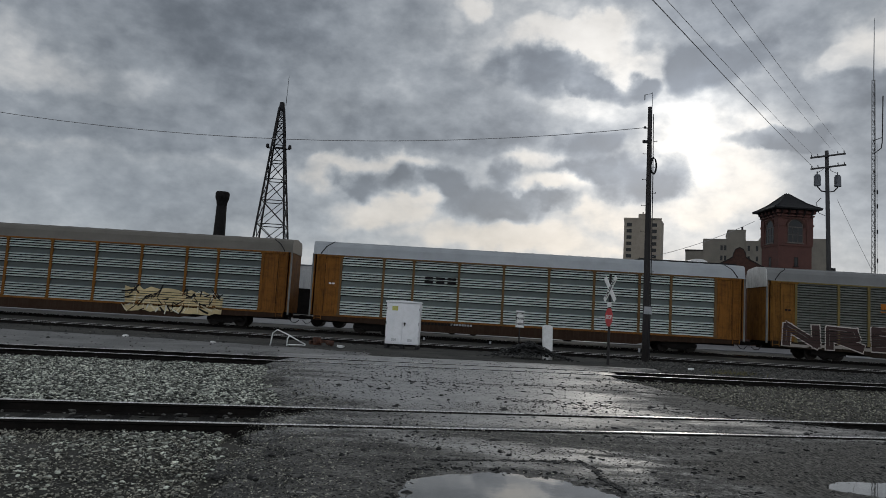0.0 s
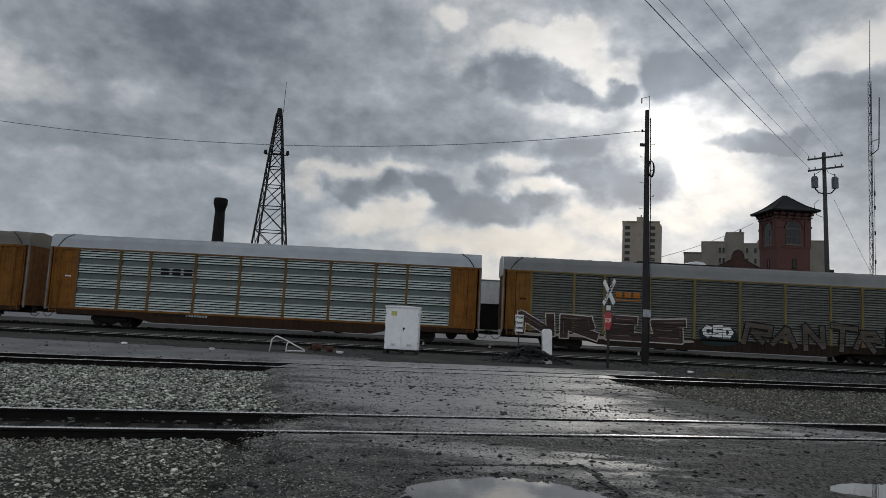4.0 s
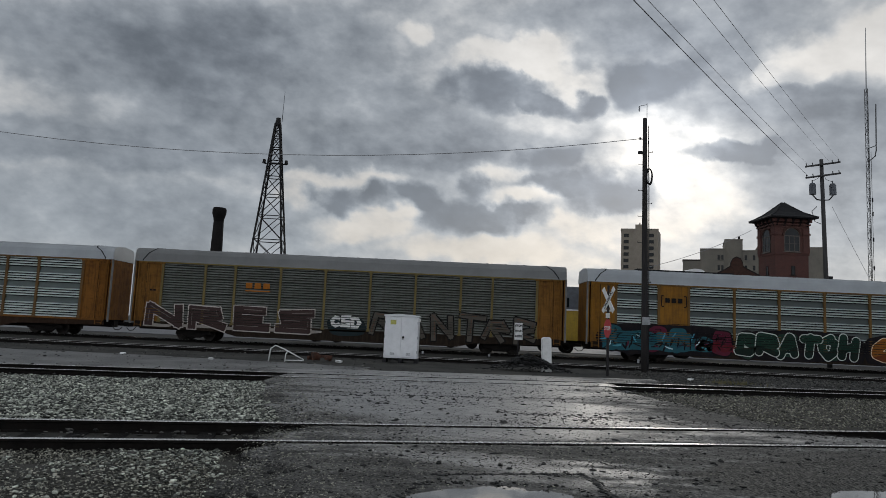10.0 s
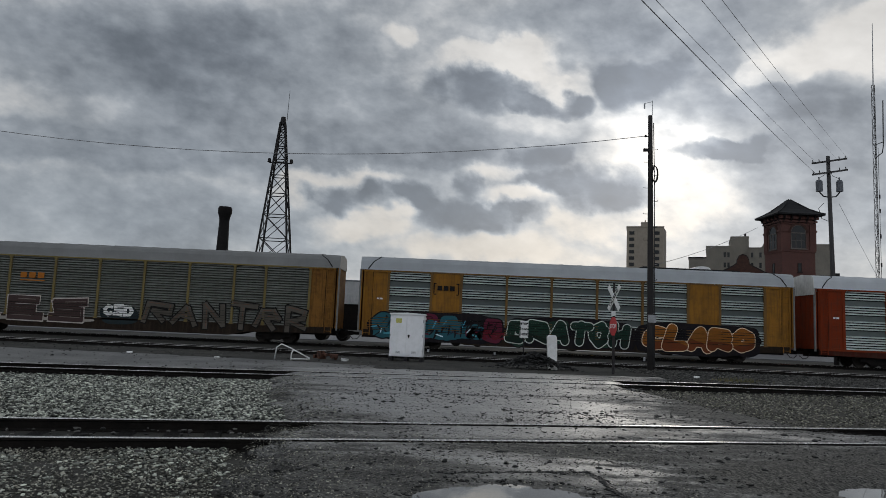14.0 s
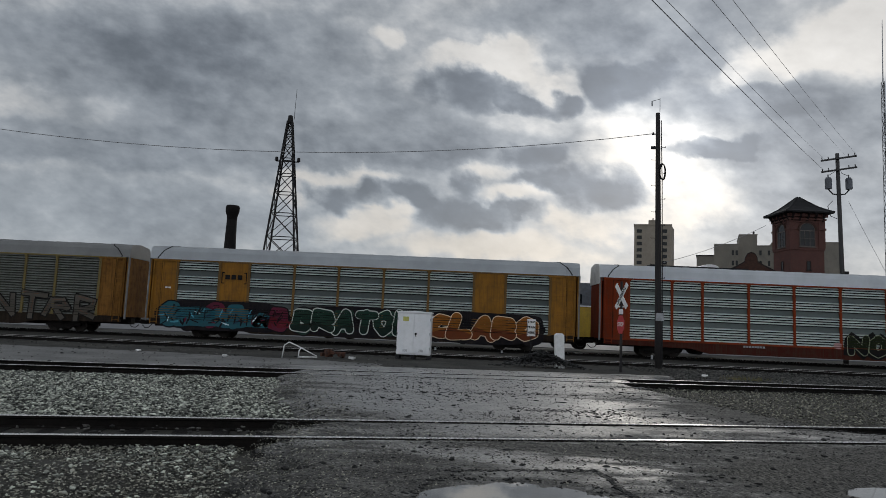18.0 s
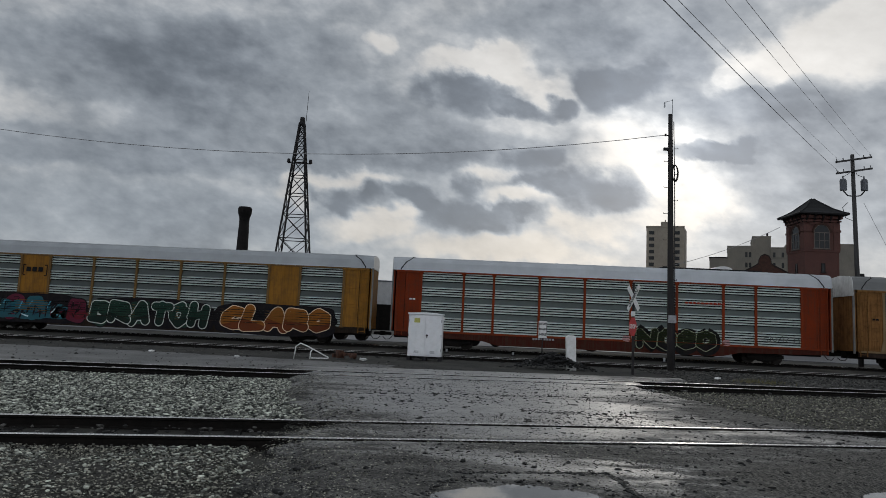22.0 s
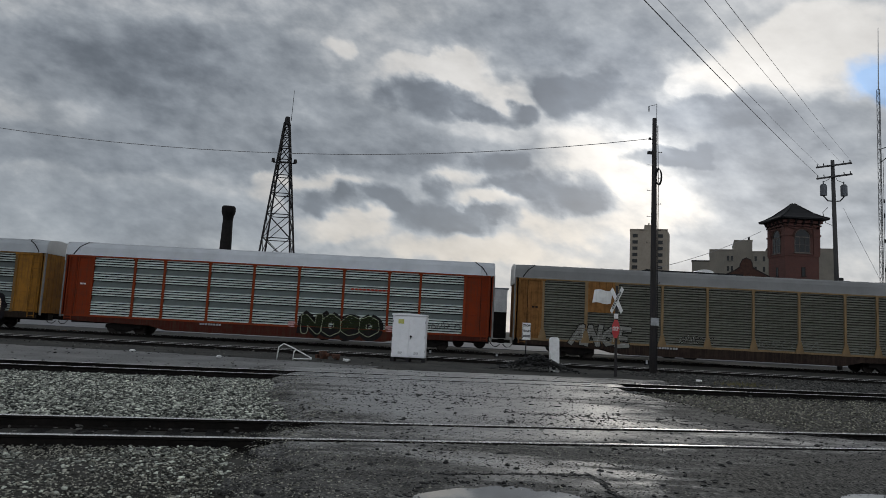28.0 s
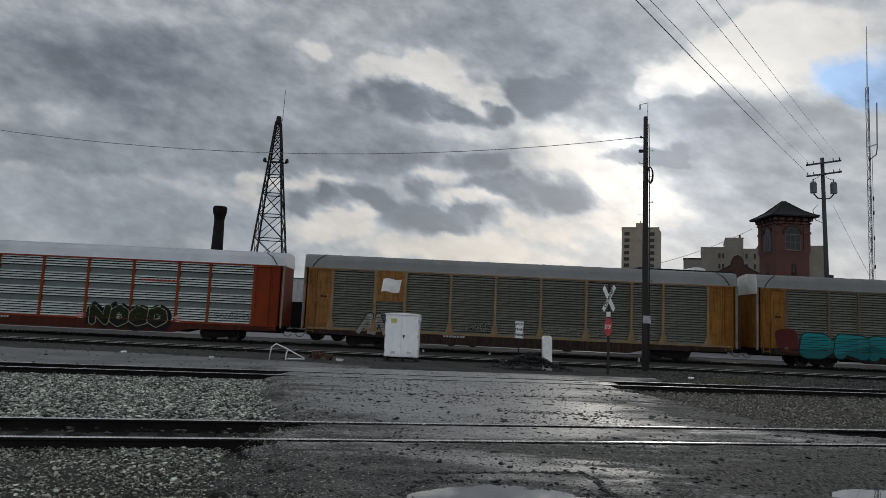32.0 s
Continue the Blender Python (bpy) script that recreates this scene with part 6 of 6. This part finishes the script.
def window_unit(parent, x, y, z, w, hgt, cols=2, rows=1, deep=0.12, arch=False, mat=None):
    """A window set in a wall that faces -y: frame, sill and panes."""
    mat = mat or M["frame_pale"]
    win = new("window")
    win.parent = parent
    win.matrix_basis = pose(x, y, z)
    bm = B()
    t = 0.09
    top = hgt + (w / 2 if arch else 0)
    box(bm, -w / 2, -w / 2 + t, -0.05, deep, 0, hgt)
    box(bm, w / 2 - t, w / 2, -0.05, deep, 0, hgt)
    box(bm, -w / 2, w / 2, -0.05, deep, hgt - t, hgt + t * 0.3)
    box(bm, -w / 2, w / 2, -0.05, deep, 0, t)
    for k in range(1, cols):
        cx = -w / 2 + w * k / cols
        box(bm, cx - t * 0.35, cx + t * 0.35, -0.04, deep, 0, hgt)
    for k in range(1, rows):
        cz = hgt * k / rows
        box(bm, -w / 2, w / 2, -0.04, deep, cz - t * 0.3, cz + t * 0.3)
    if arch:
        pts = [(w / 2 * math.cos(a), hgt + w / 2 * math.sin(a)) for a in np.linspace(0, math.pi, 13)]
        inn = [((w / 2 - t) * math.cos(a), hgt + (w / 2 - t) * math.sin(a)) for a in np.linspace(math.pi, 0, 13)]
        front(bm, pts + inn, -0.05, deep)
    part("frame", bm, mat, win)
    bm = B()
    box(bm, -w / 2 - 0.1, w / 2 + 0.1, -0.16, 0.05, -0.12, 0.0)
    part("sill", bm, mat, win)
    bm = B()
    if arch:
        front(bm, [(-w / 2, 0), (w / 2, 0), (w / 2, hgt)] + [(w / 2 * math.cos(a), hgt + w / 2 * math.sin(a)) for a in np.linspace(0.2, math.pi - 0.2, 9)] + [(-w / 2, hgt)], deep - 0.10, deep - 0.06)
    else:
        box(bm, -w / 2, w / 2, deep - 0.10, deep - 0.06, 0, hgt)
    part("pane", bm, M["glass"], win)
    return win


def apartment_tower():
    h = thing("apartment_tower", pose(85.5, 335, 0, 0, 0, -15), "tall pale concrete apartment block with rows of windows", "building")
    bm = B()
    outline = [(0.0, 0.0), (17.2, 0.0), (18.9, 14.0), (0.4, 14.0)]
    lo, hi = [bm.verts.new((x, y, -0.3)) for x, y in outline], [bm.verts.new((x, y, 53.6)) for x, y in outline]
    for i in range(4):
        bm.faces.new((lo[i], lo[(i + 1) % 4], hi[(i + 1) % 4], hi[i]))
    bm.faces.new(hi)
    part("wall", bm, M["concrete"], h)
    bm = B()
    box(bm, -0.2, 17.4, -0.25, 13.8, 53.6, 54.2)
    part("parapet", bm, M["concrete"], h)
    bm = B()
    box(bm, 6.6, 12.2, 1.0, 10, 54.2, 56.4)
    box(bm, 8.4, 9.0, 3, 3.6, 56.4, 57.6)
    part("penthouse", bm, M["concrete"], h)
    for x in (4.6, 12.2):
        bm = B()
        box(bm, x - 0.12, x + 0.12, -0.10, 0.02, -0.3, 53.6)
        part("wall_fin", bm, M["concrete"], h)
    for f in range(17):
        z = 1.2 + f * 3.05
        for x in (2.4, 14.0):
            window_unit(h, x, -0.02, z, 2.5, 1.75, 2, 1, 0.05, mat=M["concrete"])


def brick_tower():
    h = thing("brick_tower", pose(51.95, 106, 0, 0, 0, 2), "dark red brick tower with a slate hipped roof", "tower")
    a = 2.53
    bm = B()
    box(bm, -a, a, -a, a, -0.3, 20.3)
    part("wall", bm, M["brick"], h)
    for z, e, d in ((14.9, 0.10, 0.30), (19.0, 0.14, 0.22), (19.4, 0.28, 0.25), (19.85, 0.42, 0.45)):
        bm = B()
        box(bm, -a - e, a + e, -a - e, a + e, z, z + d)
        part("string_course", bm, M["brick"], h)
    # piers bulge out at the corners below the eaves
    for sx in (-1, 1):
        for sy in (-1, 1):
            bm = B()
            cbox(bm, (sx * (a - 0.35), sy * (a - 0.35), 15.2), 0.98, 0.98, 4.2)
            cbox(bm, (sx * (a - 0.35), sy * (a - 0.35), 17.9), 1.18, 1.18, 0.30)
            part("corner_pier", bm, M["brick"], h)
    bm = B()
    prev = None
    for w, z in ((3.58, 20.40), (3.62, 20.60), (2.95, 20.92), (2.05, 21.50), (1.10, 22.35), (0.45, 23.05), (0.14, 23.25)):
        ring = [bm.verts.new((sx * w, sy * w, z)) for sx, sy in ((-1, -1), (1, -1), (1, 1), (-1, 1))]
        if prev:
            for i in range(4):
                bm.faces.new((prev[i], prev[(i + 1) % 4], ring[(i + 1) % 4], ring[i]))
        else:
            bm.faces.new(ring[::-1])
        prev = ring
    bm.faces.new(prev)
    part("roof", bm, M["slate"], h)
    bm = B()
    for sx, sy in ((-1, -1), (1, -1), (1, 1), (-1, 1)):
        path_tube(bm, [(sx * w, sy * w, z + 0.04) for w, z in ((3.62, 20.60), (2.95, 20.92), (2.05, 21.50), (1.10, 22.35), (0.14, 23.25))], 0.09)
    part("hip_ridge", bm, M["slate"], h)
    for turn in (0, -90):
        for k in range(5):
            bm = B()
            t = -a + 0.2 + k * (2 * a - 0.4) / 4
            prism(bm, [(-a - 0.95, 20.40), (-a, 20.40), (-a, 19.0), (-a - 0.35, 19.6)], t - 0.12, t + 0.12)
            bmesh.ops.rotate(bm, verts=bm.verts, cent=(0, 0, 0), matrix=Matrix.Rotation(radians(turn), 3, "Z"))
            part("eave_bracket", bm, M["wood_trim"], h)
    # one tall arched window and two slits on each seen side
    for turn in (0, -90):
        side = new("window_group")
        side.parent = h
        side.matrix_basis = pose(0, 0, 0, 0, 0, turn)
        window_unit(side, 0.0, -a - 0.03, 15.4, 2.35, 2.4, 3, 2, 0.10, True)
        bm = B()
        ring = [(1.45 * math.cos(t), 17.8 + 1.45 * math.sin(t)) for t in np.linspace(0, math.pi, 15)] + [(1.18 * math.cos(t), 17.8 + 1.18 * math.sin(t)) for t in np.linspace(math.pi, 0, 15)]
        front(bm, ring, -a - 0.16, -a)
        part("arch_band", bm, M["gable"], side)
        for z in (11.9, 9.4):
            window_unit(side, 0.15, -a - 0.02, z, 0.62, 1.35, 1, 2, 0.08, mat=M["wood_trim"])


def station_roofs():
    g = thing("brick_gable_house", pose(40.6, 96, 0, 0, 0, -16), "brick gable with a curved parapet and dark roof", "building")
    bm = B()
    crown = [(4.2, 9.9), (1.30, 11.55), (0.82, 11.90), (0.76, 12.4), (0.50, 12.95), (0.0, 13.2)]
    front(bm, [(-4.2, -0.3), (4.2, -0.3)] + crown + [(-x, z) for x, z in crown[-2::-1]], 0, 0.6)
    part("gable_wall", bm, M["gable"], g)
    bm = B()
    prism(bm, [(0.6, 9.2), (0.6, 9.35), (8, 9.35), (8, 9.2)], -3.3, 3.3)
    front(bm, [(-4.1, 9.7), (0, 12.1), (4.1, 9.7), (4.1, 9.95), (0, 12.35), (-4.1, 9.95)], 0.55, 9)
    part("roof", bm, M["slate"], g)
    bm = B()
    rim = crown + [(-x, z) for x, z in crown[-2::-1]]
    front(bm, [(x * 1.04, z + 0.16) for x, z in rim] + rim[::-1], -0.06, 0.66)
    part("coping", bm, M["wood_trim"], g)
    d = thing("low_house", pose(33.5, 95, 0), "low building with a flat roof and white skylight", "building")
    bm = B()
    box(bm, -7, 6, 0, 10, -0.3, 10.6)
    part("wall", bm, M["gable"], d)
    bm = B()
    box(bm, -7.2, 6.2, -0.2, 10, 10.6, 10.85)
    part("roof", bm, M["slate"], d)
    bm = B()
    n = [(1.2 * math.cos(t) + 1.2, 10.85 + 0.45 * math.sin(t)) for t in np.linspace(0, math.pi, 12)]
    front(bm, n, 0.2, 3)
    part("skylight", bm, M["white"], d)


def grey_blocks():
    h = thing("grey_office_block", pose(70.7, 205, 0, 0, 0, -20), "stepped drab concrete block behind the brick tower", "building")
    for x0, x1, z, y in ((4.9, 11.6, 28.3, 0), (11.6, 16.4, 31.2, 1), (16.4, 20.4, 27.9, 0.5), (20.4, 38.0, 29.0, 2)):
        bm = B()
        box(bm, x0, x1, y, y + 16, -0.3, z)
        part("wall", bm, M["concrete_dark"], h)
        bm = B()
        box(bm, x0 - 0.10, x1 + 0.10, y - 0.10, y + 16, z, z + 0.3)
        part("parapet", bm, M["concrete_dark"], h)
    bm = B()
    box(bm, 0, 4.9, 0.5, 12, -0.3, 25.0)
    part("low_wing", bm, M["concrete_dark"], h)
    bm = B()
    box(bm, -0.15, 4.88, 0.3, 12, 25.0, 25.35)
    part("parapet", bm, M["wood_trim"], h)
    bm = B()
    tube(bm, (15.6, 4, 31.5), (15.6, 4, 32.7), 0.28, n=8)
    part("vent_pipe", bm, M["steel_dark"], h)
    for f in range(9):
        for x in (9.9, 10.9, 17.2, 19.4):
            window_unit(h, x, -0.03 if x < 12 else 0.47, 1.2 + f * 3.0, 0.8, 1.6, 1, 1, 0.06, mat=M["concrete_dark"])


def aerial_mast():
    m = thing("aerial_mast", pose(74.0, 120, 0), "slender dark lattice radio mast with side aerials", "mast")
    bm = B()
    lattice(bm, (0, 0), 0.36, 0.30, -0.3, 47.5, 26, 0.028, 3)
    part("lattice", bm, M["steel_dark"], m)
    bm = B()
    tube(bm, (0, 0, 47.5), (0.15, 0, 59.0), 0.10, 0.05, n=6)
    part("whip_aerial", bm, M["galv"], m)
    bm = B()
    path_tube(bm, [(0, 0, 34.2), (1.3, 0, 35.3), (1.5, 0, 36.4), (1.65, 0, 44.8)], 0.09)
    path_tube(bm, [(0, 0, 36.6), (1.4, 0, 37.2)], 0.07)
    part("side_aerial", bm, M["steel_dark"], m)
    bm = B()
    for z in (11.0, 15.0, 20.0, 24.5, 27.0):
        tube(bm, (0.5, -0.2, z), (0.5, -0.2, z + 0.7), 0.13, n=8)
    tube(bm, (0.45, -0.2, 0), (0.45, -0.2, 36), 0.04, n=5)
    part("cable_run", bm, M["steel_dark"], m)


def parked_stock():
    """What shows through the gaps between the cars."""
    b = thing("parked_boxcar", pose(-12, 55.2, 0), "pale grey parked freight car beyond the train", "railway car")
    bm = B()
    box(bm, 0, 16.5, 0, 2.8, 2.95, 4.75)
    part("body", bm, M["grey_metal"], b)
    bm = B()
    box(bm, -0.1, 16.6, -0.06, 2.86, 4.75, 4.85)
    part("roof", bm, M["dark_metal"], b)
    bm = B()
    box(bm, 0, 16.5, 0.1, 2.7, 0.9, 2.95)
    for x in (2.0, 3.7, 12.8, 14.5):
        tube(bm, (x, 0.5, 0.45), (x, 2.3, 0.45), 0.46, n=18)
    part("underframe", bm, M["underframe"], b)
    for k in range(9):
        bm = B()
        box(bm, 0.4 + k * 1.95, 0.48 + k * 1.95, -0.05, 0, 2.95, 4.75)
        part("rib", bm, M["grey_metal"], b)
    c = thing("parked_work_car", pose(6.4, 55.2, 0), "yellow parked work car with a grey cab and windows", "railway car")
    bm = B()
    box(bm, 0, 15, 0, 2.8, 1.0, 3.35)
    part("body", bm, M["yellow_metal"], c)
    bm = B()
    box(bm, 0, 15, 0.05, 2.75, 3.45, 5.25)
    part("cab", bm, M["dark_metal"], c)
    bm = B()
    box(bm, -0.05, 15.05, -0.05, 2.85, 3.35, 3.45)
    part("waist_rail", bm, M["white"], c)
    for k in range(7):
        bm = B()
        box(bm, 0.5 + k * 2.05, 1.6 + k * 2.05, 0.02, 0.045, 3.6, 4.35)
        part("window", bm, M["glass"], c)
    bm = B()
    box(bm, 0, 15, 0.2, 2.6, 0.6, 1.0)
    for x in (2.0, 3.7, 11.3, 13.0):
        tube(bm, (x, 0.5, 0.45), (x, 2.3, 0.45), 0.46, n=18)
    part("underframe", bm, M["underframe"], c)


def signal_head():
    s = thing("signal_post", pose(30.9, 55.5, 0), "slim post with a dark box behind the train", "signal")
    bm = B()
    tube(bm, (0, 0, -0.2), (0, 0, 6.75), 0.07, n=8)
    part("post", bm, M["steel_dark"], s)
    bm = B()
    box(bm, -0.2, 0.2, -0.15, 0.15, 6.7, 7.05)
    part("head", bm, M["black"], s, bevel=0.02)


signal_head(), signal_cabinet(), marker_post(), crossing_sign(), track_sign(), crossing_pole(), transformer_pole(), pipe_frame(), switch_stands()
radio_tower(), chimney(), apartment_tower(), brick_tower(), station_roofs(), grey_blocks(), aerial_mast(), parked_stock()
cable("black cable sagging from the crossing pole", (9.08, 32.3, 10.87), (-42.0, 32.3, 13.5), 2.74, 0.016)
for (ax, az), (bx, bz), thin in (((28.6, 14.75), (3.95, 8.5), 0.012), ((28.6, 15.7), (4.25, 8.51), 0.007), ((30.2, 16.1), (5.19, 8.55), 0.006), ((31.1, 16.15), (5.62, 8.56), 0.006)):
    p, q = Vector((ax, 54, az)), Vector((bx, 14, bz))
    cable("black line strung high over the tracks", p, p.lerp(q, 1.55), 0.2, thin)
cable("stay wire of the transformer pole", (30.4, 54, 12.4), (34.6, 54, 4.2), 0.1, 0.014)
cable("thin line from the tower to the low roofs", (46.2, 104.0, 18.4), (28.0, 100.0, 11.3), 0.6, 0.035)


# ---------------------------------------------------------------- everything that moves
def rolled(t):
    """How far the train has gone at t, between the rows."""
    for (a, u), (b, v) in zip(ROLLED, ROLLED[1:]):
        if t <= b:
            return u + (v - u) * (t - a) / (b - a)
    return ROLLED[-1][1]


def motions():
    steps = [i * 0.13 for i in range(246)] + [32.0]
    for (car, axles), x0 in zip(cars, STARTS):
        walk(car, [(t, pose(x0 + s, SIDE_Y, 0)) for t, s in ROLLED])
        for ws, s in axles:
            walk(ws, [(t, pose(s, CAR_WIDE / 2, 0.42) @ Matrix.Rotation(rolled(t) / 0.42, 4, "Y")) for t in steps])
    walk(dome, [(0.0, pose(0, 0, 0)), (32.0, pose(-0.56 * DECK_H, 0.30 * DECK_H, 0))])


motions()
